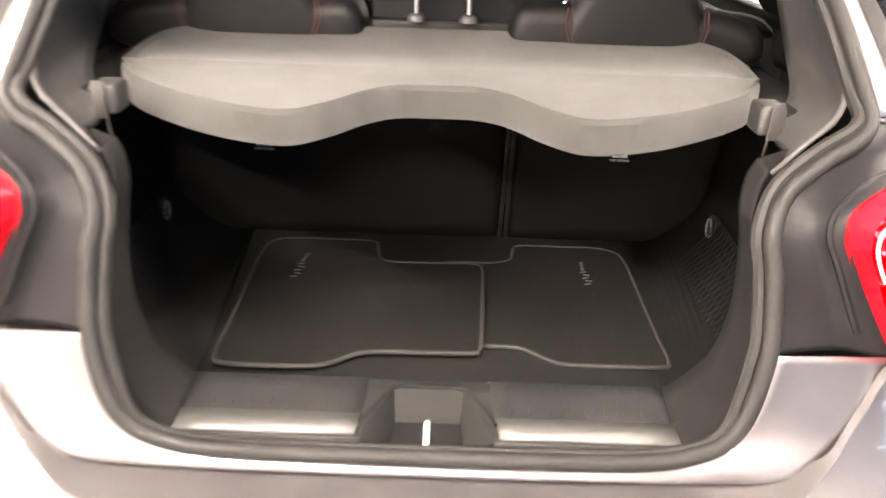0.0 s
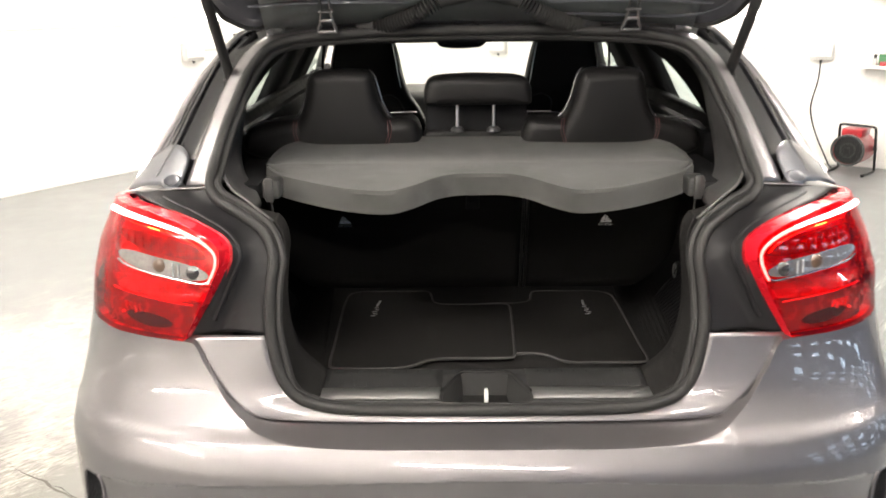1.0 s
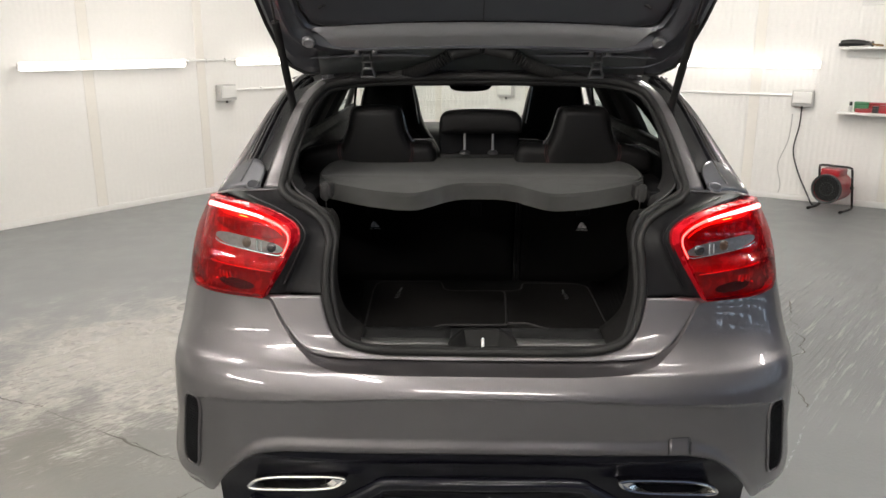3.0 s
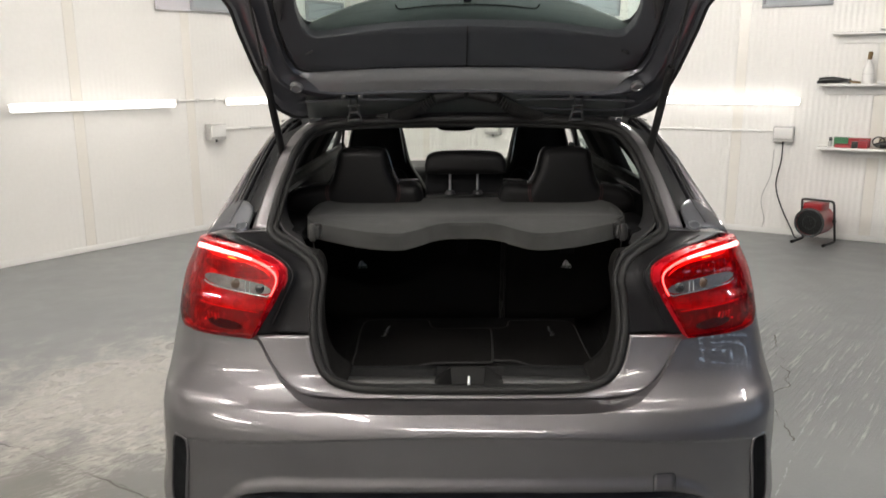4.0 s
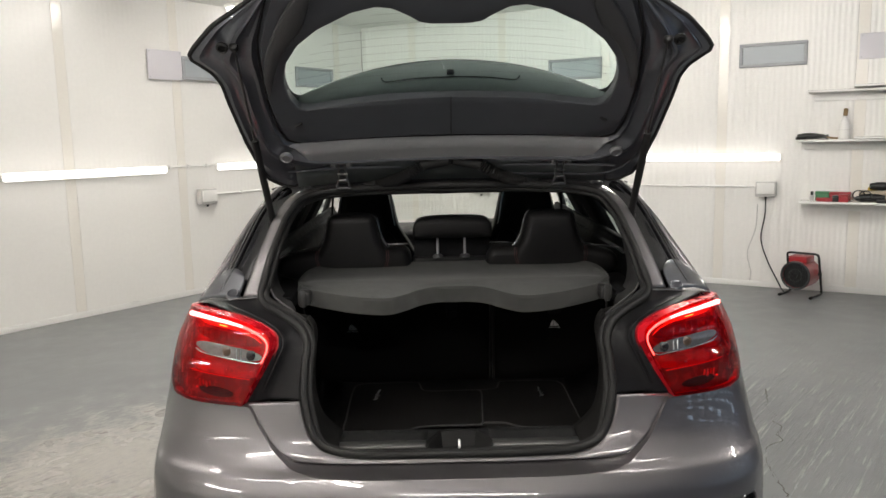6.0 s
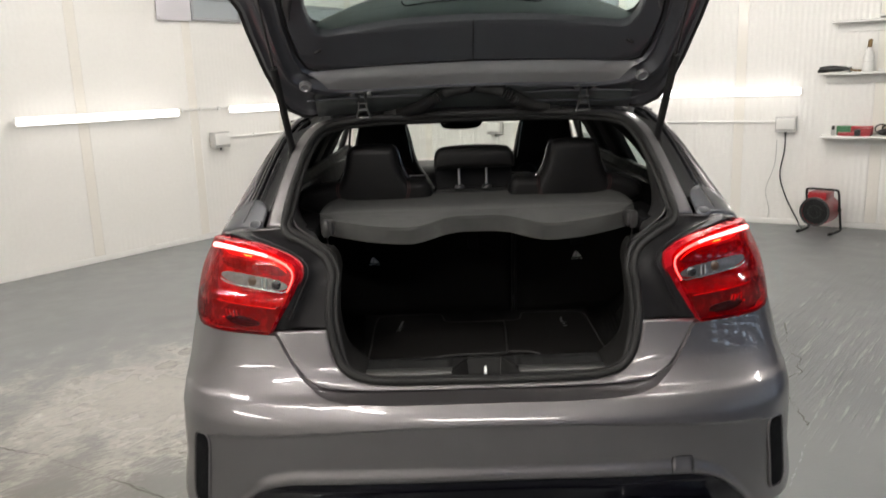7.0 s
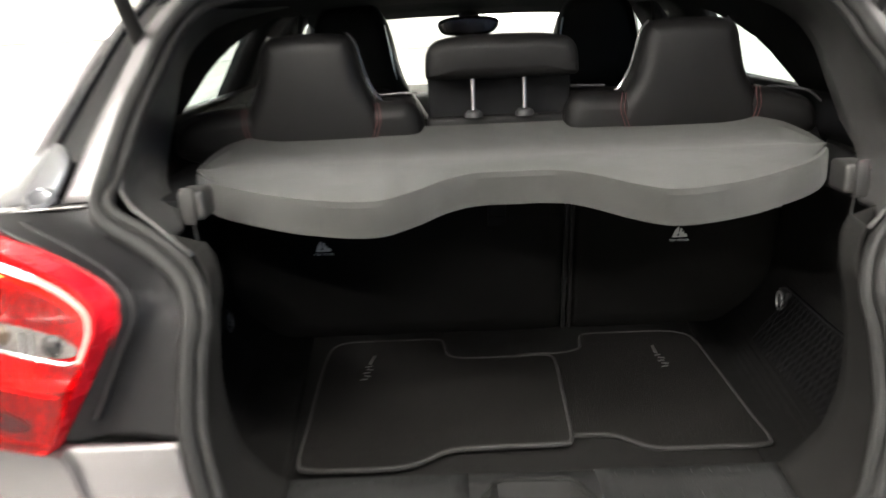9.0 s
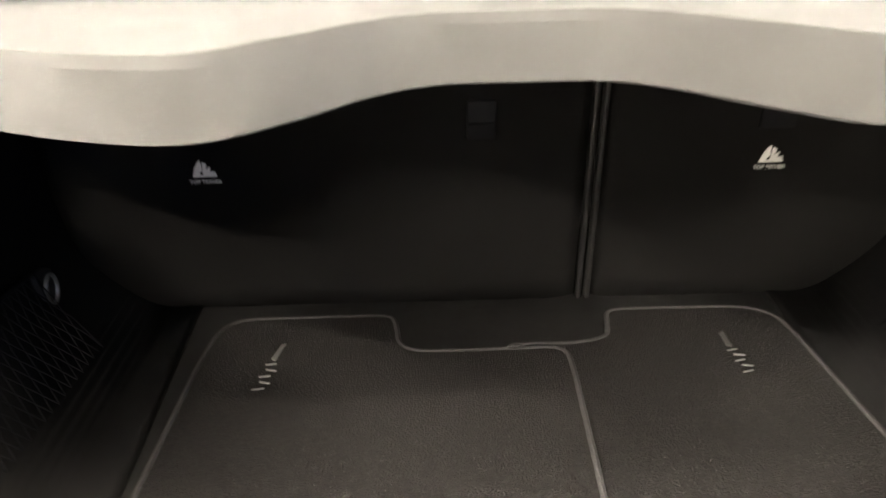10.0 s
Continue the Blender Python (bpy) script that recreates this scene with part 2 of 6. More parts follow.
def floor_material():
    """Grey floor paint, worn and glossy in patches, over uneven concrete."""
    m = bpy.data.materials.new("worn_grey_floor_paint")
    m.use_nodes = True
    n, l = nodes_of(m)
    p = n["Principled BSDF"]
    tc = n.new("ShaderNodeTexCoord")

    def tex(scale, detail=6, rough=0.6, dist=0.0):
        t = n.new("ShaderNodeTexNoise")
        for k, v in (("Scale", scale), ("Detail", detail), ("Roughness", rough), ("Distortion", dist)):
            t.inputs[k].default_value = v
        l.new(tc.outputs["Object"], t.inputs["Vector"])
        return t
    big, mid, fine = tex(0.7), tex(5.0, 4, 0.55, 0.3), tex(60.0, 2)
    ramp = n.new("ShaderNodeValToRGB")
    e = ramp.color_ramp.elements
    e[0].position, e[0].color = 0.3, (0.175, 0.181, 0.184, 1)
    e[1].position, e[1].color = 0.72, (0.245, 0.25, 0.247, 1)
    mix = n.new("ShaderNodeMix")
    mix.inputs[0].default_value = 0.45
    l.new(big.outputs["Fac"], mix.inputs[2])
    l.new(mid.outputs["Fac"], mix.inputs[3])
    l.new(mix.outputs[0], ramp.inputs[0])
    l.new(ramp.outputs[0], p.inputs["Base Color"])
    rr = n.new("ShaderNodeMapRange")
    rr.inputs["From Min"].default_value, rr.inputs["From Max"].default_value = 0.35, 0.68
    rr.inputs["To Min"].default_value, rr.inputs["To Max"].default_value = 0.38, 0.52
    l.new(mid.outputs["Fac"], rr.inputs["Value"])
    l.new(rr.outputs[0], p.inputs["Roughness"])
    b1 = n.new("ShaderNodeBump")
    b1.inputs["Strength"].default_value, b1.inputs["Distance"].default_value = 0.3, 0.002
    l.new(mid.outputs["Fac"], b1.inputs["Height"])
    b2 = n.new("ShaderNodeBump")
    b2.inputs["Strength"].default_value, b2.inputs["Distance"].default_value = 0.4, 0.002
    l.new(fine.outputs["Fac"], b2.inputs["Height"])
    l.new(b1.outputs["Normal"], b2.inputs["Normal"])
    mp = n.new("ShaderNodeMapping")
    turn = n.new("ShaderNodeMapping")
    turn.inputs["Rotation"].default_value = (0, 0, radians(-52))
    mp.inputs["Scale"].default_value = (1.2, 26.0, 1.0)
    l.new(tc.outputs["Object"], turn.inputs["Vector"])
    l.new(turn.outputs["Vector"], mp.inputs["Vector"])
    streak = n.new("ShaderNodeTexNoise")
    streak.inputs["Scale"].default_value, streak.inputs["Detail"].default_value = 1.0, 4
    l.new(mp.outputs["Vector"], streak.inputs["Vector"])
    soft_streak = n.new("ShaderNodeMath")
    soft_streak.operation = "MULTIPLY_ADD"
    soft_streak.inputs[1].default_value, soft_streak.inputs[2].default_value = 1.2, -0.1
    l.new(streak.outputs["Fac"], soft_streak.inputs[0])

    def patch(x, y, r0, r1, spread=2.2):
        """1 inside a ragged round area, 0 outside."""
        far = n.new("ShaderNodeVectorMath")
        far.operation = "DISTANCE"
        far.inputs[1].default_value = (x, y, 0)
        l.new(tc.outputs["Object"], far.inputs[0])
        edge = n.new("ShaderNodeMath")
        edge.operation = "MULTIPLY_ADD"
        edge.inputs[1].default_value = spread
        l.new(mid.outputs["Fac"], edge.inputs[0])
        l.new(far.outputs["Value"], edge.inputs[2])
        z = n.new("ShaderNodeMapRange")
        z.inputs["From Min"].default_value, z.inputs["From Max"].default_value = r1, r0
        l.new(edge.outputs[0], z.inputs["Value"])
        return z

    def stretched(scale, turn_by, detail, rough):
        a = n.new("ShaderNodeMapping")
        a.inputs["Rotation"].default_value = (0, 0, radians(turn_by))
        b = n.new("ShaderNodeMapping")
        b.inputs["Scale"].default_value = scale
        t = n.new("ShaderNodeTexNoise")
        t.inputs["Scale"].default_value, t.inputs["Detail"].default_value, t.inputs["Roughness"].default_value = 1.0, detail, rough
        l.new(tc.outputs["Object"], a.inputs["Vector"])
        l.new(a.outputs["Vector"], b.inputs["Vector"])
        l.new(b.outputs["Vector"], t.inputs["Vector"])
        return t

    def times(a, b):
        k = n.new("ShaderNodeMath")
        k.operation = "MULTIPLY"
        l.new(a.outputs[0], k.inputs[0])
        l.new(b.outputs[0], k.inputs[1])
        return k

    def span(src, lo, hi):
        k = n.new("ShaderNodeMapRange")
        k.inputs["From Min"].default_value, k.inputs["From Max"].default_value = lo, hi
        l.new(src.outputs["Fac"], k.inputs["Value"])
        return k

    def relief(height, strength, depth, before):
        b = n.new("ShaderNodeBump")
        b.inputs["Distance"].default_value = depth
        l.new(strength.outputs[0], b.inputs["Strength"])
        l.new(height.outputs["Fac"], b.inputs["Height"])
        if before is not None:
            l.new(before.outputs["Normal"], b.inputs["Normal"])
        return b
    # west of the car the paint has worn coarse; east of it the screed was combed before painting
    west, east, east_far = patch(-1.6, 1.75, 1.1, 2.3, 1.8), patch(1.75, 2.2, 1.5, 2.3, 2.0), patch(2.9, 3.3, 1.3, 2.0, 2.0)
    coarse, combed = stretched((16.0, 58.0, 1.0), -46, 8, 0.8), stretched((2.2, 42.0, 1.0), -52, 5, 0.6)
    # pale streaks in the west paint in the glints off the coarse ground
    ragged = n.new("ShaderNodeMath")
    ragged.operation = "MULTIPLY_ADD"
    ragged.inputs[1].default_value = 0.37
    l.new(west.outputs[0], ragged.inputs[0])
    l.new(coarse.outputs["Fac"], ragged.inputs[2])
    glint_share = n.new("ShaderNodeMapRange")
    glint_share.inputs["From Min"].default_value, glint_share.inputs["From Max"].default_value = 0.66, 0.86
    l.new(ragged.outputs[0], glint_share.inputs["Value"])
    # paler ridge tops put the highlights along the combing into the colour
    ridge_top = times(span(combed, 0.56, 0.68), east)
    pale = n.new("ShaderNodeMix")
    pale.data_type = "RGBA"
    l.new(glint_share.outputs[0], pale.inputs[0])
    # a darker, warmer olive area towards the tail's west side
    olive_area = patch(-1.75, 0.85, 0.9, 2.3, 1.6)
    olive_mix = n.new("ShaderNodeMix")
    olive_mix.data_type = "RGBA"
    l.new(olive_area.outputs[0], olive_mix.inputs[0])
    l.new(ramp.outputs[0], olive_mix.inputs[6])
    olive_mix.inputs[7].default_value = (0.16, 0.152, 0.136, 1)
    l.new(olive_mix.outputs[2], pale.inputs[6])
    pale.inputs[7].default_value = (0.52, 0.5, 0.46, 1)
    ridge_shine = n.new("ShaderNodeMix")
    ridge_shine.data_type = "RGBA"
    l.new(ridge_top.outputs[0], ridge_shine.inputs[0])
    l.new(pale.outputs[2], ridge_shine.inputs[6])
    ridge_shine.inputs[7].default_value = (0.42, 0.42, 0.40, 1)
    l.new(ridge_shine.outputs[2], p.inputs["Base Color"])
    gloss = n.new("ShaderNodeMix")
    l.new(west.outputs[0], gloss.inputs[0])
    l.new(rr.outputs[0], gloss.inputs[2])
    gloss.inputs[3].default_value = 0.24
    l.new(gloss.outputs[0], p.inputs["Roughness"])
    r1 = relief(coarse, west, 0.01, None)
    r2 = relief(combed, east, 0.022, r1)
    r3 = relief(combed, east_far, 0.008, r2)
    b3 = n.new("ShaderNodeBump")
    b3.inputs["Strength"].default_value, b3.inputs["Distance"].default_value = 0.35, 0.003
    l.new(soft_streak.outputs[0], b3.inputs["Height"])
    l.new(r3.outputs["Normal"], b3.inputs["Normal"])
    l.new(b3.outputs["Normal"], b1.inputs["Normal"])
    l.new(b2.outputs["Normal"], p.inputs["Normal"])
    return m


WALL, RIBBED_WALL = wall_material("white_cladding", 0.12), wall_material("ribbed_white_cladding", 0.6)
FLOOR = floor_material()
CEILING = surface("white_ceiling_board", (0.8, 0.79, 0.76), 0.5, 0, 0.03, 1.0, 60, 0.0003)
CRACK = surface("dark_crack", (0.06, 0.055, 0.05), 0.9, 0, 0.2, 30, 200)

# ---- mesh helpers ----


def part(name, bm, material, parent=None, label="", smooth=40):
    """Links a bmesh, or (verts, faces), as one mesh object under a thing or a part."""
    me = bpy.data.meshes.new(name)
    if isinstance(bm, tuple):
        me.from_pydata([tuple(float(c) for c in v) for v in bm[0]], [], bm[1])
    else:
        bm.to_mesh(me)
        bm.free()
    me.materials.append(material)
    if smooth:
        me.polygons.foreach_set("use_smooth", [True] * len(me.polygons))
        me.set_sharp_from_angle(angle=radians(smooth))
    ob = new(name, me)
    ob.parent = parent
    return tagged(ob, label)


def thing(name, label, category, at=(0, 0, 0), group="", kind="", m=None):
    ob = new(name)
    ob.matrix_world = m if m is not None else Matrix.Translation(at)
    ob.empty_display_size = 0.1
    return tagged(ob, label, category, group, kind)


def thicken(ob, t=0.005, offset=-1.0):
    md = ob.modifiers.new("thickness", "SOLIDIFY")
    md.thickness, md.offset = t, offset
    return ob


def grid(rows, close_u=False, close_v=False):
    """Rows of points to quads."""
    rows = [list(r) for r in rows]
    h, w = len(rows), len(rows[0])
    verts = [p for r in rows for p in r]
    faces = []
    for i in range(h if close_v else h - 1):
        for j in range(w if close_u else w - 1):
            a, b = i * w + j, i * w + (j + 1) % w
            c, d = ((i + 1) % h) * w + (j + 1) % w, ((i + 1) % h) * w + j
            faces.append((a, b, c, d))
    return verts, faces


def joined(*meshes):
    verts, faces = [], []
    for v, f in meshes:
        k = len(verts)
        verts += list(v)
        faces += [tuple(i + k for i in q) for q in f]
    return verts, faces


def spline(points, n, closed=False):
    """n points along a smooth curve through the given ones."""
    p = np.array(points, float)
    if closed:
        p = np.vstack([p[-1], p, p[0], p[1]])
    else:
        p = np.vstack([2 * p[0] - p[1], p, 2 * p[-1] - p[-2]])
    segs = len(p) - 3
    d = np.linalg.norm(p[2:-1] - p[1:-2], axis=1)
    cum = np.concatenate([[0], np.cumsum(d)])
    out = []
    for s in np.linspace(0, cum[-1], n, endpoint=not closed):
        i = min(int(np.searchsorted(cum, s, side="right")) - 1, segs - 1)
        u = (s - cum[i]) / max(d[i], 1e-9)
        a, b, c, e = p[i], p[i + 1], p[i + 2], p[i + 3]
        out.append(0.5 * (2 * b + (c - a) * u + (2 * a - 5 * b + 4 * c - e) * u * u + (3 * b - a - 3 * c + e) * u ** 3))
    return np.array(out)


def curve1(xs, ys):
    """A smooth monotone function through (xs, ys)."""
    xs, ys = np.array(xs, float), np.array(ys, float)
    h, d = np.diff(xs), np.diff(ys) / np.diff(xs)
    m = np.concatenate([[d[0]], [0 if d[i] * d[i + 1] <= 0 else 2 * d[i] * d[i + 1] / (d[i] + d[i + 1]) for i in range(len(d) - 1)], [d[-1]]])

    def f(x):
        x = min(max(x, xs[0]), xs[-1])
        i = min(int(np.searchsorted(xs, x, side="right")) - 1, len(h) - 1)
        t = (x - xs[i]) / h[i]
        return float((2 * t ** 3 - 3 * t * t + 1) * ys[i] + (t ** 3 - 2 * t * t + t) * h[i] * m[i]
                     + (3 * t * t - 2 * t ** 3) * ys[i + 1] + (t ** 3 - t * t) * h[i] * m[i + 1])
    return f


def sweep(path, r, n=10, closed=False, flat=1.0):
    """A tube of radius r (a number, or a function of the share of its length) along a path."""
    p = [Vector(q) for q in path]
    k = len(p)
    rows, up = [], None
    for i in range(k):
        a = p[(i - 1) % k] if closed or i else p[0]
        b = p[(i + 1) % k] if closed or i < k - 1 else p[-1]
        t = (b - a).normalized()
        if up is None:
            up = Vector((0, 0, 1)) if abs(t.z) < 0.9 else Vector((1, 0, 0))
        up = (up - t * up.dot(t)).normalized()
        side = t.cross(up)
        rad = r(i / (k - 1)) if callable(r) else r
        rows.append([p[i] + (side * math.cos(2 * math.pi * j / n) * flat + up * math.sin(2 * math.pi * j / n)) * rad for j in range(n)])
    v, f = grid(rows, True, closed)
    if not closed:
        f += [tuple(range(n - 1, -1, -1)), tuple(range((k - 1) * n, k * n))]
    return v, f


def rod(a, b, r, n=12):
    return sweep([a, Vector(a).lerp(Vector(b), 0.5), b], r, n)


def rbox(lo, hi, bevel=0.005, seg=2, m=None):
    bm = bmesh.new()
    bmesh.ops.create_cube(bm, size=1)
    lo, hi = Vector(lo), Vector(hi)
    for v in bm.verts:
        v.co = Vector(((lo[i] + hi[i]) / 2 + v.co[i] * (hi[i] - lo[i])) for i in range(3))
    if bevel:
        bmesh.ops.bevel(bm, geom=bm.edges[:], offset=bevel, segments=seg, affect="EDGES", profile=0.5)
    if m is not None:
        bm.transform(m)
    return bm


def lathe(profile, n=32, m=None):
    """Revolves (radius, height) pairs round z."""
    rows = [[(r * math.cos(2 * math.pi * j / n), r * math.sin(2 * math.pi * j / n), z) for j in range(n)] for r, z in profile]
    v, f = grid(rows, True)
    f += [tuple(range(n - 1, -1, -1)), tuple(range((len(rows) - 1) * n, len(rows) * n))]
    if m is not None:
        v = [m @ Vector(p) for p in v]
    return v, f


def slab(outline, lo, hi, bevel=0.0, m=None):
    """A plate: an outline in x and y, from height lo to hi."""
    bm = bmesh.new()
    vs = [bm.verts.new((x, y, lo)) for x, y in outline]
    f = bm.faces.new(vs)
    r = bmesh.ops.extrude_face_region(bm, geom=[f])
    bmesh.ops.translate(bm, vec=(0, 0, hi - lo), verts=[v for v in r["geom"] if isinstance(v, bmesh.types.BMVert)])
    bmesh.ops.recalc_face_normals(bm, faces=bm.faces[:])
    if bevel:
        bmesh.ops.bevel(bm, geom=[e for e in bm.edges if abs(e.verts[0].co.z - e.verts[1].co.z) < 1e-6], offset=bevel, segments=2, affect="EDGES")
    if m is not None:
        bm.transform(m)
    return bm


def mirrored(v, f):
    return [(-p[0], p[1], p[2]) for p in v], [tuple(reversed(q)) for q in f]


# ---- the room: a corner of white-clad walls ahead of the car ----
CORNER = Vector((-0.984, 8.284, 0))
ALONG_L, ALONG_R = Vector((-0.57725, -0.81657, 0)), Vector((0.86311, -0.50502, 0))
INTO_L, INTO_R = Vector((0.77657, -0.57725, 0)), Vector((-0.50502, -0.86311, 0))
CEIL, LEN_L, LEN_R = 3.0, 12.6, 9.4


def frame_of(origin, x, y):
    m = Matrix.Identity(4)
    for i in range(3):
        m[i][0], m[i][1], m[i][2], m[i][3] = x[i], y[i], (0, 0, 1)[i], origin[i]
    return m


# wall frames: x along the wall, y into the room; on the wall ahead to the east x runs negative from the corner
ON_L = frame_of(CORNER, ALONG_L, INTO_L)
ON_R = frame_of(CORNER, -ALONG_R, INTO_R)
FAR = CORNER + ALONG_L * LEN_L + ALONG_R * LEN_R
ON_BACK = frame_of(FAR, -ALONG_R, -INTO_R)
ON_SIDE = frame_of(FAR, ALONG_L, -INTO_L)


def wall(name, m, lo, hi, seams, label, sheet=None, strip=None):
    """A wall of cladding panels with cover strips over some joints, on a plain backing."""
    w = thing(name, label, "wall", kind="structure", m=m)
    part("backing", rbox((lo, -0.12, -0.05), (hi, -0.008, CEIL + 0.05), 0), sheet or WALL, w, smooth=0)
    edges = [lo] + [s for s in seams if lo < s < hi] + [hi]
    for a, b in zip(edges, edges[1:]):
        part("panel", rbox((a + 0.002, -0.008, 0.0), (b - 0.002, 0.0, CEIL), 0.0015, 1), sheet or WALL, w)
    for s in edges[1:-1]:
        part("cover_strip", rbox((s - 0.1 if hi <= 0.01 else s + 0.002, 0.0005, 0.06), (s - 0.002 if hi <= 0.01 else s + 0.1, 0.005, CEIL), 0.001, 1), strip or STRIP, w)
    part("baseboard", rbox((lo, 0.0005, 0.0), (hi, 0.012, 0.055), 0.003), strip or WHITE, w)
    return w


wall("wall_west", ON_L, 0, LEN_L, [0.43 + 1.18 * k for k in range(11)], "white plastic-clad wall with vertical cover strips")
wall("wall_east", ON_R, -LEN_R, 0, [-(0.72 + 1.24 * k) for k in range(7)][::-1], "white ribbed plastic-clad wall with cover strips", RIBBED_WALL)
wall("wall_south", ON_BACK, 0, LEN_R, [1.2 * k for k in range(1, 8)], "white plastic-clad wall")
wall("wall_southeast", ON_SIDE, -LEN_L, 0, [-1.25 * k for k in range(10, 0, -1)], "dark slate-blue sheet-clad wall", SLATE, SLATE)


def quad_sheet(z0, z1, grow=0.1):
    c = [CORNER, CORNER + ALONG_L * LEN_L, FAR, CORNER + ALONG_R * LEN_R]
    mid = sum(c, Vector()) / 4
    c = [p + (p - mid).normalized() * grow for p in c]
    v = [(p.x, p.y, z) for z in (z0, z1) for p in c]
    return v, [(0, 1, 2, 3), (7, 6, 5, 4), (0, 4, 5, 1), (1, 5, 6, 2), (2, 6, 7, 3), (3, 7, 4, 0)]


tagged(part("floor", quad_sheet(-0.12, 0.0), FLOOR, smooth=0), "worn grey painted concrete floor with glossy patches", "floor", kind="structure")
tagged(part("ceiling", quad_sheet(CEIL, CEIL + 0.1), CEILING, smooth=0), "white boarded ceiling", "ceiling", kind="structure")


def ribbon(points, width, z=0.0015, jitter=0.012, seed=1):
    """A thin uneven crack on the floor."""
    rnd = random.Random(seed)
    p = spline([(x, y, 0) for x, y in points], 60)
    rows = []
    for i, q in enumerate(p):
        t = Vector(p[min(i + 1, 59)] - p[max(i - 1, 0)]).normalized()
        s = Vector((-t.y, t.x, 0))
        c = Vector(q) + s * rnd.uniform(-jitter, jitter)
        w = width * rnd.uniform(0.2, 1.0) * max(0.04, 0.55 + 1.1 * math.sin(0.41 * i + seed) * math.sin(0.17 * i + 2 * seed))
        rows.append([(c + s * w) + Vector((0, 0, z)), (c - s * w) + Vector((0, 0, z))])
    v, f = grid(rows)
    return v, f


for k, (pts, w) in enumerate((
        ([(-2.9, 1.62), (-2.5, 1.38), (-2.09, 1.21), (-1.9, 1.14), (-1.71, 1.03), (-1.46, 0.9), (-1.242, 0.765), (-1.09, 0.697), (-0.95, 0.6)], 0.002),
        ([(-1.09, 0.36), (-1.061, 0.393), (-1.046, 0.435), (-1.019, 0.469), (-0.983, 0.519), (-0.9, 0.55)], 0.0014),
        ([(1.96, 2.62), (1.83, 2.3), (1.83, 2.2), (1.77, 2.1), (1.78, 2.0), (1.71, 1.9), (1.7, 1.82), (1.6, 1.75), (1.52, 1.6), (1.45, 1.2)], 0.0017))):
    crack = part("floor_crack", ribbon(pts, w, jitter=0.011, seed=k), CRACK, smooth=0)
    tagged(crack, "thin dark crack in the painted floor", "crack", kind="structure")
    part("crumbled_edge", ribbon(pts, w * 2.0, 0.0009, 0.006, 30 + k), DRY_EDGE, crack, "crumbled paler edge of the crack", 0)
for k, pts in enumerate(([(2.35, 2.3), (2.15, 2.06), (1.95, 1.82)], [(1.88, 1.74), (1.5, 1.26), (1.4, 1.1)], [(1.36, 1.03), (1.26, 0.87), (1.15, 0.7)])):
    tagged(part("floor_scratch", ribbon(pts, 0.004, 0.001, 0.004, 9 + k), GREY_FRAME, smooth=0), "pale scratch in the painted floor", "scratch", kind="structure")


# tube lamps along the walls, all alike
def tube_lamp(m, label, group, lit):
    t = thing("tube_lamp", label, "lamp", group=group, m=m)
    part("housing", rbox((-0.76, 0.0, -0.03), (0.76, 0.034, 0.03), 0.006), WHITE, t)
    v, f = sweep([(-0.775, 0.05, 0), (-0.768, 0.05, 0), (-0.755, 0.05, 0), (-0.4, 0.05, 0), (0.4, 0.05, 0), (0.755, 0.05, 0), (0.768, 0.05, 0), (0.775, 0.05, 0)], lambda u: 0.036 * math.sqrt(max(1 - abs(2 * u - 1) ** 9, 0.1)), 14)
    part("tube", (v, f), lit, t, "glowing white diffuser")
    for s in (-1, 1):
        part("end_cap", rbox((s * 0.766 - 0.01, 0.002, -0.032), (s * 0.766 + 0.01, 0.036, 0.032), 0.005), WHITE, t)
    return t


LAMP_Z = 1.322
first = tube_lamp(ON_L @ Matrix.Translation((3.867, 0, LAMP_Z)), "long white lit tube lamp fixed to the wall", "wall tube lamps", TUBE)
for m in ([ON_L @ Matrix.Translation((x, 0, LAMP_Z)) for x in (1.66, 6.4, 9.0, 11.3)]
          + [ON_R @ Matrix.Translation((-x, 0, LAMP_Z)) for x in (2.0, 4.285, 7.3)]
          + [ON_BACK @ Matrix.Translation((x, 0, LAMP_Z)) for x in (1.6, 4.0, 6.4, 8.6)]):
    copy_thing(first, m)


def on_ceiling(x, y):
    return Matrix.Translation((x, y, CEIL)) @ pose(0, 0, 0, 0, 0, -34.7) @ pose(0, 0, 0, -90)


first = tube_lamp(on_ceiling(-2.6, 0.6), "long white lit tube lamp fixed to the ceiling", "ceiling tube lamps", BRIGHT_TUBE)
for x, y in ((-1.3, -1.6), (1.5, 3.4), (-3.6, -2.6), (0.2, -3.6), (3.5, 0.5), (-1.4, 4.4)):
    copy_thing(first, on_ceiling(x, y))
# unseen lamp over the tail, dimmed so it doesn't overlight the parcel shelf
tube_lamp(Matrix.Translation((0.72, -0.55, CEIL)) @ pose(0, 0, 0, -90), "long white tube lamp, dimmer than the others, fixed to the ceiling", "ceiling tube lamps", DIM_TUBE)


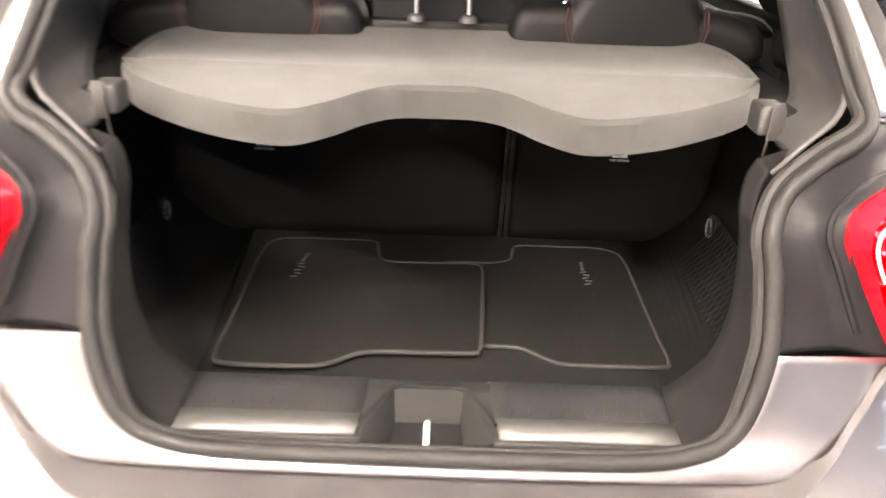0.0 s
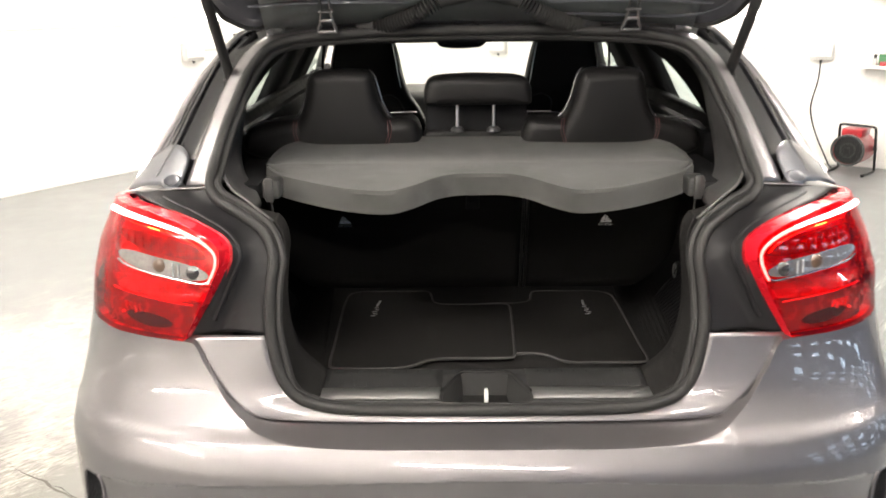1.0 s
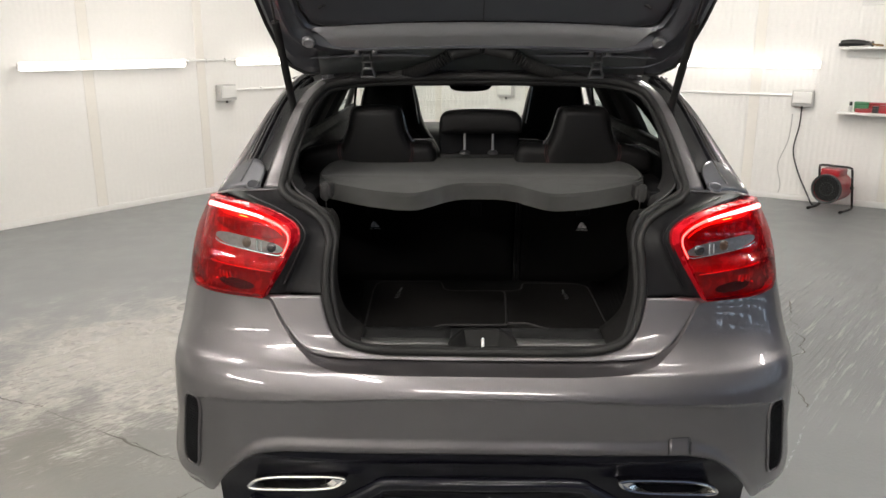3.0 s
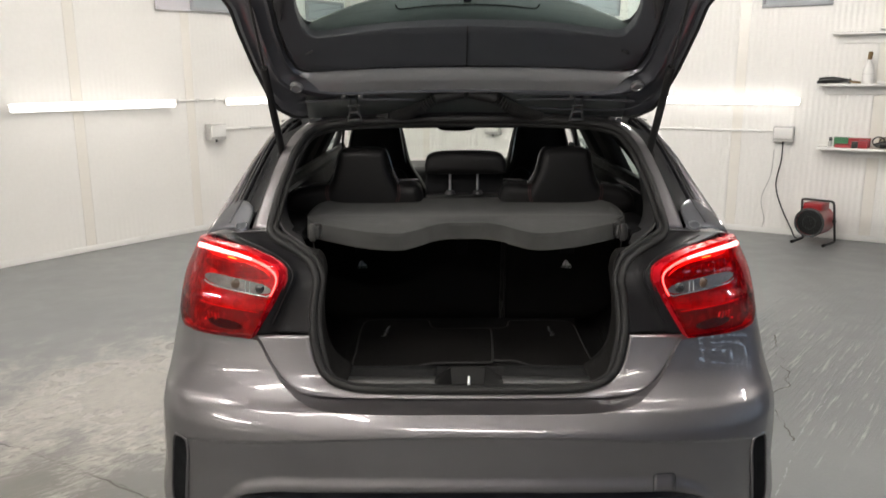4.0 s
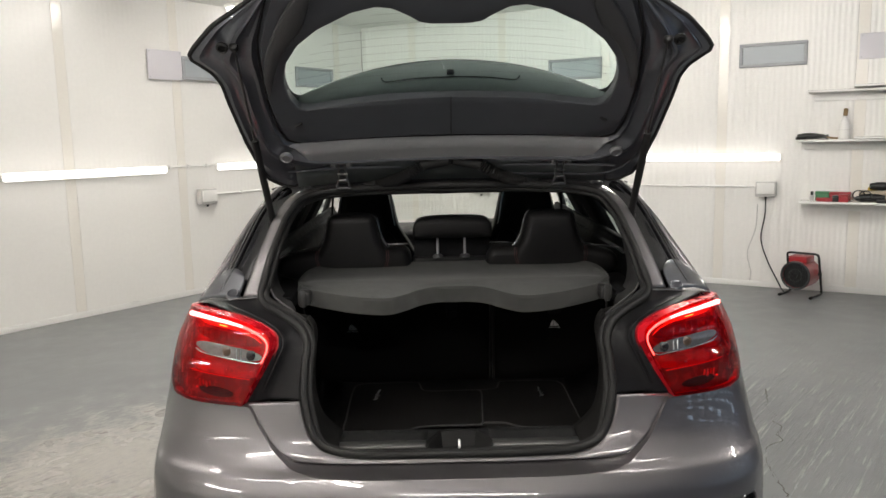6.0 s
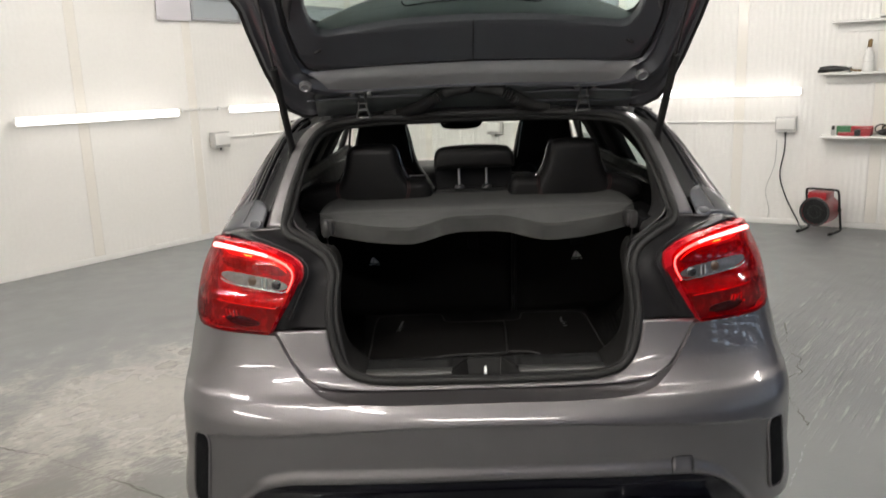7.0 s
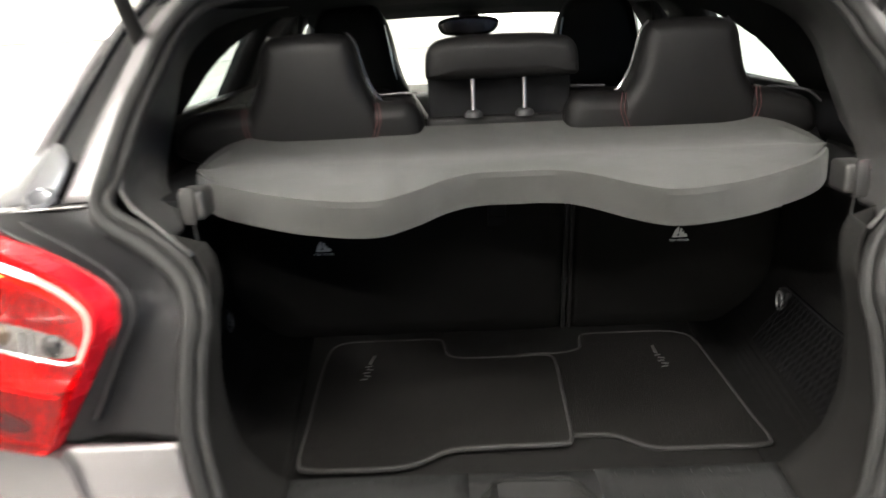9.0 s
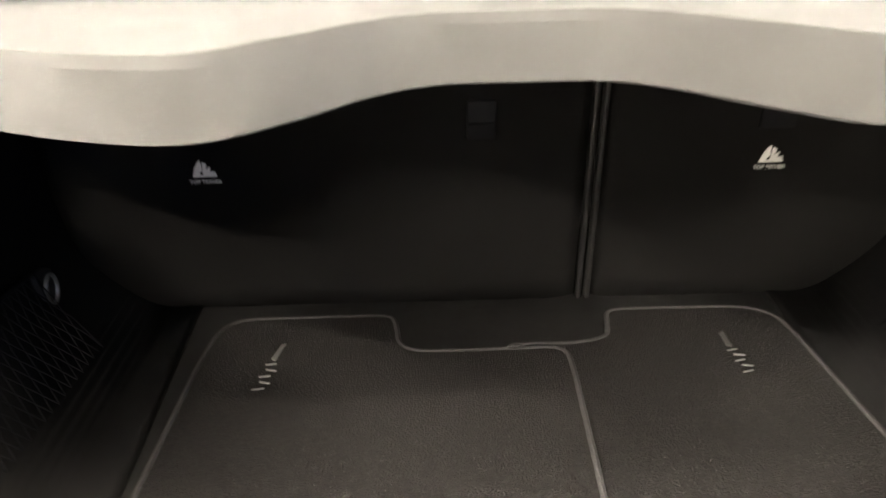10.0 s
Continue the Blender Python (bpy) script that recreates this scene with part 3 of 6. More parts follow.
def sectional_door(x0, x1):
    """A dark sectional door in the side wall, with rows of small daylit panes."""
    t = thing("door_sectional", "dark slate-blue sectional door with rows of small daylit panes", "door", kind="structure", m=ON_SIDE)
    for k in range(5):
        z = 0.02 + 0.5 * k
        part("door_panel", rbox((x0, 0.006, z), (x1, 0.04, z + 0.49), 0.006), SLATE, t)
    for k in range(4):
        for j in range(8):
            x, z = x0 + 0.5 + j * (x1 - x0 - 1.0) / 7, 0.75 + 0.36 * k
            p = part("pane_frame", rbox((x - 0.145, 0.0405, z - 0.07), (x + 0.145, 0.05, z + 0.07), 0.004), SLATE, t)
            part("pane", rbox((x - 0.1, 0.0505, z - 0.05), (x + 0.1, 0.053, z + 0.05), 0.001, 1), DAYLIGHT, p)


sectional_door(-9.6, -5.2)


def vent(m):
    t = thing("wall_vent", "grey framed rectangular high-level wall window pane", "vent", group="high wall vents", m=m)
    for lo, hi in (((-0.31, 0, 0.085), (0.31, 0.03, 0.115)), ((-0.31, 0, -0.115), (0.31, 0.03, -0.085)),
                   ((-0.31, 0, -0.085), (-0.28, 0.03, 0.085)), ((0.28, 0, -0.085), (0.31, 0.03, 0.085))):
        part("frame", rbox(lo, hi, 0.004), GREY_FRAME, t)
    part("pane", rbox((-0.28, 0.002, -0.085), (0.28, 0.008, 0.085), 0.001, 1), GREY_PANE, t)
    return t


v0 = vent(ON_R @ Matrix.Translation((-4.95, 0, 2.325)))
for m in ([ON_R @ Matrix.Translation((-2.907, 0, 2.31))] + [ON_L @ Matrix.Translation((x, 0, 2.33)) for x in (0.897, 2.48, 5.4, 7.4)]):
    copy_thing(v0, m)


def board(m, w, h, label):
    t = thing("wall_board", label, "board", m=m)
    part("plate", rbox((-w / 2, 0.0, -h / 2), (w / 2, 0.012, h / 2), 0.003), PALE, t)
    for sx in (-1, 1):
        for sz in (-1, 1):
            part("screw", lathe([(0.006, 0), (0.006, 0.003), (0.003, 0.004)], 10, Matrix.Translation((sx * (w / 2 - 0.02), 0.012, sz * (h / 2 - 0.02))) @ pose(0, 0, 0, -90)), STEEL, t)


board(ON_L @ Matrix.Translation((2.985, 0, 2.345)), 0.385, 0.285, "blank pale lilac board screwed to the wall")
board(ON_R @ Matrix.Translation((-5.95, 0, 2.345)), 0.5, 0.235, "blank pale lilac board screwed to the wall above shelves")


def conduit(m, x0, x1, z, r=0.012):
    t = thing("conduit", "thin white cable conduit running along the wall", "conduit", m=m)
    part("pipe", rod((x0, r, z), (x1, r, z), r, 8), WHITE, t)
    for k in range(3):
        x = x0 + (x1 - x0) * (k + 0.5) / 3
        part("clip", rbox((x - 0.012, 0.0, z - 0.018), (x + 0.012, 0.027, z + 0.018), 0.003), WHITE, t)


conduit(ON_L, 3.1, 2.43, LAMP_Z + 0.02, 0.01)
conduit(ON_L, 2.5, 0.1, 1.035)
conduit(ON_R, -0.1, -4.85, 1.028)


def socket_box(m, w, h, label):
    t = thing("switch_box", label, "switch box", m=m)
    part("body", rbox((-w / 2, 0, -h / 2), (w / 2, 0.085, h / 2), 0.008), BOX_GREY, t)
    part("cover", rbox((-w / 2 + 0.012, 0.083, -h / 2 + 0.03), (w / 2 - 0.012, 0.1, h / 2 - 0.012), 0.006), WHITE, t)
    part("gland", lathe([(0.012, 0), (0.012, 0.02), (0.008, 0.025)], 10, Matrix.Translation((0, 0.045, -h / 2)) @ pose(0, 0, 0, 180)), BLACK_STEEL, t)


socket_box(ON_L @ Matrix.Translation((2.606, 0, 1.02)), 0.2, 0.16, "grey weatherproof switch box on the wall")
socket_box(ON_R @ Matrix.Translation((-4.94, 0, 1.005)), 0.19, 0.15, "grey weatherproof socket box with a hanging cable")
socket_box(ON_R @ Matrix.Translation((-1.735, 0, 0.974)), 0.19, 0.15, "grey weatherproof switch box on the wall")


def shelf(m, x0, x1, depth, z):
    t = thing("wall_shelf", "white wall shelf board on a batten", "shelf", m=m)
    part("shelf_board", rbox((x0, 0.0, z - 0.022), (x1, depth, z), 0.004), WHITE, t)
    part("batten", rbox((x0 + 0.05, 0.0, z - 0.1), (x1 - 0.05, 0.02, z - 0.022), 0.003), WHITE, t)


shelf(ON_R, -8.1, -5.29, 0.16, 1.955)
shelf(ON_R, -8.1, -5.68, 0.22, 1.99)
shelf(ON_R, -8.1, -5.22, 0.2, 1.49)
shelf(ON_R, -8.1, -5.70, 0.23, 1.514)
shelf(ON_R, -8.1, -5.26, 0.26, 0.905)


def at_r(d, off, z):
    return ON_R @ Vector((-d, off, z))


def spray_bottle(d, off, z):
    t = thing("spray_bottle", "white translucent spray bottle with a brown nozzle on a shelf", "bottle", at=at_r(d, off, z))
    part("body", lathe([(0.045, 0), (0.048, 0.01), (0.048, 0.085), (0.046, 0.13), (0.034, 0.17), (0.017, 0.2), (0.015, 0.215)], 20), WHITE, t)
    part("level_ring", lathe([(0.0475, 0.086), (0.0487, 0.088), (0.0475, 0.09)], 20), BOX_GREY, t)
    part("nozzle", rbox((-0.016, -0.016, 0.0), (0.016, 0.018, 0.075), 0.008, 2, pose(0, 0, 0.213, -8, 9)), BROWN, t, "brown plastic nozzle")
    part("trigger", rbox((-0.006, 0.02, 0.175), (0.006, 0.032, 0.222), 0.003), GREY_FRAME, t)


spray_bottle(5.615, 0.1, 1.49)


def small_bottle(d, off, z, h):
    t = thing("small_bottle", "small grey bottle with a black cap on a shelf", "bottle", at=at_r(d, off, z))
    part("body", lathe([(0.016, 0), (0.018, 0.004), (0.018, h * 0.5), (0.01, h * 0.64)], 16), BOX_GREY, t)
    part("cap", lathe([(0.012, h * 0.62), (0.013, h * 0.66), (0.013, h), (0.002, h)], 14), BLACK_STEEL, t)


small_bottle(5.365, 0.13, 0.905, 0.09)


def hand_tool(name, label, d, off, z, mats, rot, size=0.75):
    """A small cordless tool lying on its side."""
    t = thing(name, label, "tool", m=Matrix.Translation(at_r(d, off, z)) @ pose(0, 0, 0, 0, 0, rot))
    part("body", sweep(spline([(-0.1, 0, 0.045 * size), (-0.03, 0, 0.05 * size), (0.06, 0, 0.048 * size), (0.1, 0, 0.045 * size)], 10), lambda u: (0.03 + 0.012 * math.sin(u * 3.1)) * size, 12), mats[0], t)
    part("handle", rod((-0.05, 0, 0.04), (-0.07, 0.05, 0.016), 0.016, 10), mats[1], t)
    part("battery", rbox((-0.12, 0.04, 0.0), (-0.03, 0.1, 0.03), 0.008), mats[1], t)
    part("chuck", lathe([(0.02, 0), (0.017, 0.03), (0.006, 0.05)], 14, Matrix.Translation((0.1, 0, 0.045 * size)) @ pose(0, 0, 0, 0, 90)), mats[2], t)


hand_tool("cordless_sander", "dark power tool lying on a shelf", 5.31, 0.09, 1.49, (BLACK_STEEL, BLACK_STEEL, BLACK_STEEL), -30, 0.7)
hand_tool("impact_driver", "black cordless driver lying on a shelf", 5.88, 0.17, 0.905, (BLACK_STEEL, BLACK_STEEL, DARK_STEEL), 150, 0.85)


def pliers(d, off, z):
    t = thing("pliers", "olive-handled pliers lying on a shelf", "tool", m=Matrix.Translation(at_r(d, off, z)) @ pose(0, 0, 0, 0, 0, -34))
    for k in (-1, 1):
        part("handle", sweep(spline([(0.09, k * 0.03, 0.01), (0.04, k * 0.026, 0.014), (0.0, k * 0.008, 0.022)], 12), 0.009, 8), BROWN, t, "olive-brown grip")
        part("jaw", sweep([(0.0, k * 0.006, 0.02), (-0.04, k * 0.007, 0.022), (-0.075, k * 0.002, 0.016)], lambda u: 0.012 - 0.007 * u, 8), DARK_STEEL, t)
    part("pivot", lathe([(0.013, 0.0), (0.013, 0.04), (0.006, 0.048)], 14), DARK_STEEL, t)


pliers(5.47, 0.1, 1.49)


def carton(name, label, d, off, z, w, dp, h, mat):
    t = thing(name, label, "box", m=Matrix.Translation(at_r(d, off, z)) @ pose(0, 0, 0, 0, 0, -34))
    part("base", rbox((-w / 2, -dp / 2, 0), (w / 2, dp / 2, h * 0.72), 0.004), mat, t)
    part("lid", rbox((-w / 2 - 0.002, -dp / 2 - 0.002, h * 0.72), (w / 2 + 0.002, dp / 2 + 0.002, h), 0.004), mat, t)


carton("green_case", "small dark green plastic case on a shelf", 5.455, 0.075, 0.905, 0.12, 0.08, 0.088, GREEN)
carton("red_case", "long red plastic case on a shelf", 5.605, 0.075, 0.905, 0.18, 0.08, 0.085, HEATER_RED)
carton("red_case", "flat red plastic case on a shelf", 5.48, 0.19, 0.905, 0.14, 0.05, 0.035, HEATER_RED)
carton("dark_case", "small black plastic case on a shelf", 5.575, 0.205, 0.905, 0.05, 0.06, 0.06, BLACK_STEEL)
carton("red_case", "short red plastic case on a shelf", 5.643, 0.205, 0.905, 0.08, 0.07, 0.072, HEATER_RED)
carton("cardboard_box", "low beige cardboard box on a shelf", 5.99, 0.085, 0.905, 0.44, 0.13, 0.1, CARDBOARD)
hand_tool("cordless_drill", "black and yellow cordless drill lying on a box", 5.95, 0.085, 1.005, (BLACK_STEEL, YELLOW, STEEL), -34, 0.9)
t = thing("cable_loops", "stiff black cable in two upright loops on a shelf", "cable", m=Matrix.Translation(at_r(5.75, 0.19, 0.905)) @ pose(0, 0, 0, 0, 0, -34))
part("cord", sweep([(0.062 * math.cos(a) + 0.009 * a, 0.012 * math.sin(a * 0.7), 0.058 + 0.05 * math.sin(a) * (1 - 0.012 * a)) for a in np.linspace(0, 11, 70)], 0.006, 6), BLACK_STEEL, t)


# the red fan heater on its tube stand
heater = thing("fan_heater", "red drum fan heater with black grille on a tubular stand", "heater",
               m=Matrix.Translation((3.45, 5.33, 0)) @ pose(0, 0, 0, 0, 0, -46))
drum = Matrix.Translation((0, 0, 0.215)) @ pose(0, 0, 0, 90)
part("drum", lathe([(0.125, -0.125), (0.135, -0.12), (0.135, 0.13), (0.139, 0.14), (0.139, 0.15), (0.126, 0.152), (0.126, 0.12), (0.02, 0.118)], 40, drum), HEATER_RED, heater)
for r in (0.06, 0.12):
    part("grille_ring", sweep([drum @ Vector((r * math.cos(a), r * math.sin(a), 0.15)) for a in np.linspace(0, 2 * math.pi, 40, endpoint=False)], 0.0028, 6, True), DARK_STEEL, heater)
for k in range(-7, 8):
    x = 0.0155 * k
    h = math.sqrt(0.124 ** 2 - x * x)
    part("grille_slat", rod(drum @ Vector((x, -h, 0.15)), drum @ Vector((x, h, 0.15)), 0.0026, 6), BLACK_STEEL, heater)
part("front_rim", sweep([drum @ Vector((0.131 * math.cos(a), 0.131 * math.sin(a), 0.15)) for a in np.linspace(0, 2 * math.pi, 40, endpoint=False)], 0.008, 8, True), DARK_STEEL, heater, "dark steel front rim")
part("baffle", lathe([(0.118, 0.121), (0.118, 0.128), (0.01, 0.13)], 28, drum), BLACK_STEEL, heater)
part("hub", lathe([(0.022, 0.15), (0.022, 0.158), (0.01, 0.16)], 18, drum), BLACK_STEEL, heater)
part("control_box", rbox((-0.085, -0.11, 0.33), (0.085, 0.09, 0.395), 0.012), HEATER_RED, heater)
for s in (-1, 1):
    side = [(s * 0.145, -0.13, 0.012), (s * 0.147, 0.10, 0.012), (s * 0.148, 0.125, 0.03), (s * 0.148, 0.10, 0.12), (s * 0.148, 0.045, 0.3), (s * 0.145, 0.02, 0.385), (s * 0.125, 0.015, 0.408), (0, 0.015, 0.41)]
    part("stand_tube", sweep(spline(side, 40), 0.011, 8), BLACK_STEEL, heater)
    part("foot", sweep([(s * 0.145, -0.15, 0.013), (s * 0.145, -0.11, 0.013)], 0.0135, 8), RUBBER, heater)
    part("pivot", rod((s * 0.13, 0.07, 0.215), (s * 0.16, 0.07, 0.215), 0.016), BLACK_STEEL, heater)
t = thing("heater_cable", "grey power cable hanging from a socket to the heater", "cable")
part("cord", sweep(spline([at_r(4.94, 0.045, 0.925), at_r(4.94, 0.05, 0.75), at_r(4.91, 0.04, 0.5), at_r(4.98, 0.05, 0.28), at_r(5.09, 0.09, 0.08), at_r(5.13, 0.15, 0.02), (3.36, 5.5, 0.012)], 60), 0.007, 8), BLACK_STEEL, t)
t = thing("thin_cable", "thin white cable stuck to the wall", "cable")
part("cord", sweep(spline([at_r(4.86, 0.005, 0.85), at_r(4.85, 0.005, 0.6), at_r(4.78, 0.006, 0.35), at_r(4.82, 0.006, 0.15), at_r(4.81, 0.006, 0.06)], 40), 0.004, 6), BOX_GREY, t)
t = thing("ceiling_lamp", "round white ceiling lamp", "lamp", at=(-2.1, 6.4, CEIL))
part("base", lathe([(0.13, 0.0), (0.13, -0.03), (0.11, -0.035)], 28), WHITE, t)
part("diffuser", lathe([(0.11, -0.035), (0.105, -0.06), (0.07, -0.08), (0.01, -0.086)], 28), TUBE, t)

t = thing("white_panel", "tall white sheet panel standing upright on the floor", "panel", m=Matrix.Translation((3.588, 4.04, 0)) @ pose(0, 0, 0, 0, 0, -30))
part("sheet", rbox((0.0, -0.012, 0.0), (0.6, 0.012, 1.05), 0.003), WHITE, t)
for x in (0.04, 0.56):
    part("foot", rbox((x - 0.02, -0.15, 0.0), (x + 0.02, 0.15, 0.03), 0.006), WHITE, t)

# ---- the car: its tail stands near the origin and it points along +y ----
car = thing("hatchback_car", "dark grey metallic five-door hatchback with its tailgate open", "car")

# the plan of the tail at each height: centre line y, half width
TAIL_Z = (0.20, 0.32, 0.42, 0.48, 0.6, 0.64, 0.692, 0.71, 0.78, 0.853, 0.99, 1.08, 1.2)
TAIL_Y = curve1(TAIL_Z, (0.02, 0.0, -0.03, -0.043, -0.052, -0.053, -0.030, -0.004, 0.05, 0.072, 0.082, 0.10, 0.15))
TAIL_W = curve1(TAIL_Z, (0.945, 0.95, 0.93, 0.917, 0.911, 0.908, 0.903, 0.903, 0.900, 0.889, 0.858, 0.819, 0.77))
BULGE = 0.55


def tail(a, z, inset=0.0):
    """The outer skin: a is 0 at the centre line and pi / 2 where the side begins."""
    s, c = math.sin(abs(a)), math.cos(a)
    x = (TAIL_W(z) - inset) * math.sqrt(max(s, 0)) * (1 if a >= 0 else -1)
    return Vector((x, TAIL_Y(z) + inset + BULGE * (1 - math.sqrt(max(c, 0))), z))


def angle_of_x(x, z):
    return math.asin(min((abs(x) / TAIL_W(z)) ** 2, 1.0))


def angle_of_y(dy):
    return math.acos((1 - min(dy / BULGE, 1.0)) ** 2)


def on_tail(x, z, inset=0.0):
    p = tail(angle_of_x(x, z), z, inset)
    return Vector((p.x if x >= 0 else -p.x, p.y, p.z))


def smooth(e0, e1, x):
    t = min(max((x - e0) / (e1 - e0), 0), 1)
    return t * t * (3 - 2 * t)


def build_bumper():
    top = curve1((0, 0.2, 0.36, 0.447, 0.48, 0.515, 0.555, 0.597, 0.7, 0.78, 0.84, 0.88, 0.91), (0.690, 0.690, 0.694, 0.707, 0.726, 0.752, 0.80, 0.851, 0.853, 0.853, 0.858, 0.90, 0.93))
    low = curve1((0, 0.35, 0.51, 0.56, 0.61, 0.67, 0.74, 0.78, 0.91), (0.472, 0.471, 0.468, 0.46, 0.441, 0.378, 0.277, 0.262, 0.245))
    half = [math.asin(min(u * u, 1)) for u in np.concatenate([np.linspace(0, 0.5, 26), np.linspace(0.515, 0.93, 56)])]
    half += list(np.linspace(half[-1], math.pi / 2 * 0.985, 22))[1:]
    cols = [-a for a in half[:0:-1]] + half
    rows_n = 90
    out = []
    for a in cols:
        x = abs(tail(a, 0.6).x)
        z0, z1 = low(x), top(x)
        col = []
        for k in range(rows_n + 1):
            u = k / rows_n
            u = u + 0.08 * math.sin(2 * math.pi * u) * -0.5
            z = z0 + (z1 - z0) * u
            p = tail(a, z)
            d = z - z0
            # raised lip along the lower edge
            lip = 0.012 * smooth(0.0, 0.012, d) * (1 - smooth(0.018, 0.05, d)) * (1 - smooth(0.62, 0.74, x))
            # crease across the middle
            zc = 0.641 - 0.069 * x * x
            crease = 0.011 * max(0.0, 1 - (z - zc) / 0.09) ** 2 if z >= zc else 0.004 * max(0.0, 1 - (zc - z) / 0.1) + 0.006 * max(0.0, 1 - (zc - z) / 0.005)
            crease *= 1 - smooth(0.76, 0.86, x)
            p.y += 0.03 * (1 - smooth(0.0, 0.06, d)) * smooth(0.72, 0.8, x)
            p.y -= lip + crease
            col.append(p)
        # the top turns inwards under the tailgate
        e = col[-1]
        inner = 0.078 * (1 - smooth(0.42, 0.52, x)) + 0.015
        col.append(e + Vector((0, 0.003, 0.0008)))
        col.append(e + Vector((0, inner * 0.5, 0.0015)))
        col.append(e + Vector((0, inner, 0.003)))
        col.insert(0, col[0] + Vector((0, 0.03, 0.002)))
        out.append(col)
    ob = part("rear_bumper", grid(out), PAINT, car, "glossy grey metallic bumper", 28)
    return ob


build_bumper()


for s in (-1, 1):
    p = [tail(angle_of_y(d), z, -0.0005) for d, z in ((0.30, 0.868), (0.345, 0.84), (0.375, 0.79), (0.40, 0.72), (0.41, 0.65))]
    part("bumper_seam", sweep(spline([(s * q.x, q.y, q.z) for q in p], 24), 0.0016, 5), BLACK_STEEL, car, "thin dark bumper seam")


def vent_point(s, u, v, off):
    """A place in the corner vent: u across, v up, both from -1 to 1."""
    z = 0.478 + 0.118 * v
    cx = 0.789 + 0.03 * smooth(0.6, 0.36, z)
    return on_tail(s * (cx + 0.027 * u * (1 - 0.25 * abs(v) ** 6)), z, -off)


def build_vent_insert(s):
    """Black honeycomb patch on the bumper's corner, with a painted rim."""
    # no recess is cut: the flat black also paints the shade inside a slot
    rows = [[vent_point(s, u, v, 0.002) for u in np.linspace(-1, 1, 7)] for v in np.linspace(-1, 1, 24)]
    v = part("corner_vent", grid(rows), MATT_BLACK, car, "black honeycomb corner vent")
    loop = [vent_point(s, u, v, 0.002) for u, v in [(math.copysign(abs(math.cos(a)) ** 0.35, math.cos(a)), math.copysign(abs(math.sin(a)) ** 0.2, math.sin(a))) for a in np.linspace(0, 2 * math.pi, 60, endpoint=False)]]
    part("vent_rim", sweep(loop, 0.0045, 8, True), PAINT, v)
    meshes = []
    for i in range(25):
        for j in range(6):
            c = vent_point(s, -0.85 + 0.31 * j + 0.15 * (i % 2), -0.95 + 0.078 * i, 0.003)
            meshes.append(sweep([c + Vector((0.0042 * math.cos(k * math.pi / 3), 0, 0.0048 * math.sin(k * math.pi / 3))) for k in range(6)], 0.0009, 4, True))
    tagged(part("mesh_grille", joined(*meshes), MATT_BLACK, v), kind="stuff")


for s in (-1, 1):
    build_vent_insert(s)


def build_diffuser():
    low = curve1((0, 0.35, 0.51, 0.56, 0.61, 0.67, 0.74, 0.80), (0.474, 0.473, 0.470, 0.462, 0.443, 0.38, 0.279, 0.21))
    xs = np.linspace(-0.79, 0.79, 90)
    rows = []
    for x in xs:
        z1 = low(abs(x) * 0.955) + 0.03
        col = []
        for k in range(20):
            z = 0.17 + (z1 - 0.17) * k / 19
            p = on_tail(x, z, 0.028)
            p.y += 0.025 * smooth(0.38, 0.25, z) - 0.012 * smooth(0.40, 0.44, z) * (1 - smooth(0.44, 0.47, z))
            col.append(p)
        rows.append(col)
    d = part("diffuser", grid(rows), DIFFUSER, car, "gloss black diffuser insert")
    bar = spline([(-0.64, 0.05, 0.272), (-0.58, 0.0, 0.283), (-0.44, -0.018, 0.289), (-0.38, -0.022, 0.306), (-0.29, -0.034, 0.363), (-0.24, -0.036, 0.381), (0, -0.042, 0.383),
                  (0.24, -0.036, 0.381), (0.29, -0.034, 0.363), (0.38, -0.022, 0.306), (0.44, -0.018, 0.289), (0.58, 0.0, 0.283), (0.64, 0.05, 0.272)], 110)
    part("splitter_bar", sweep(bar, 0.019, 16), BAR_BLACK, d)
    for k in range(3):
        part("diffuser_blade", sweep([(x, 0.0 + 0.03 * (x / 0.3) ** 2, 0.335 - 0.03 * k) for x in np.linspace(-0.27, 0.27, 16)], 0.006, 6), MATT_BLACK, d)
    for s in (-1, 1):
        m = Matrix.Translation((s * 0.507, 0.022, 0.350)) @ pose(0, 0, 0, 90, 0, s * 9)
        ring = []
        for a in np.linspace(0, 2 * math.pi, 64, endpoint=False):
            c, q = math.cos(a), math.sin(a)
            x, y = math.copysign(abs(c) ** 0.62, c), math.copysign(abs(q) ** 0.6, q)
            # a flat top whose inner end overhangs the underside
            ring.append(Vector((0.132 * x - s * 0.024 * y, 0.0225 * y - s * 0.0145 * x, 0)))
        rows = []
        for k, (g, dz) in enumerate(((1.0, -0.03), (1.02, 0.0), (0.99, 0.014), (0.93, 0.016), (0.84, 0.008), (0.76, -0.05), (0.66, -0.11))):
            rows.append([m @ Vector((p.x * (1 - (1 - g) * 0.55) + s * 0.16 * (1 - min(g, 1)) * smooth(0.02, 0.13, -s * p.x), p.y * g, dz)) for p in ring])
        e = part("exhaust_tip", grid(rows, True), CHROME, car, "polished steel exhaust trim")
        part("exhaust_ring", sweep([m @ Vector((p.x * 1.0, p.y * 1.0, 0.014)) for p in ring], 0.0056, 8, True), CHROME, e)
        part("tailpipe", ([m @ Vector((p.x * 0.86, p.y * 0.74, -0.09)) for p in ring], [tuple(range(64))]), BLACK_STEEL, e)


build_diffuser()
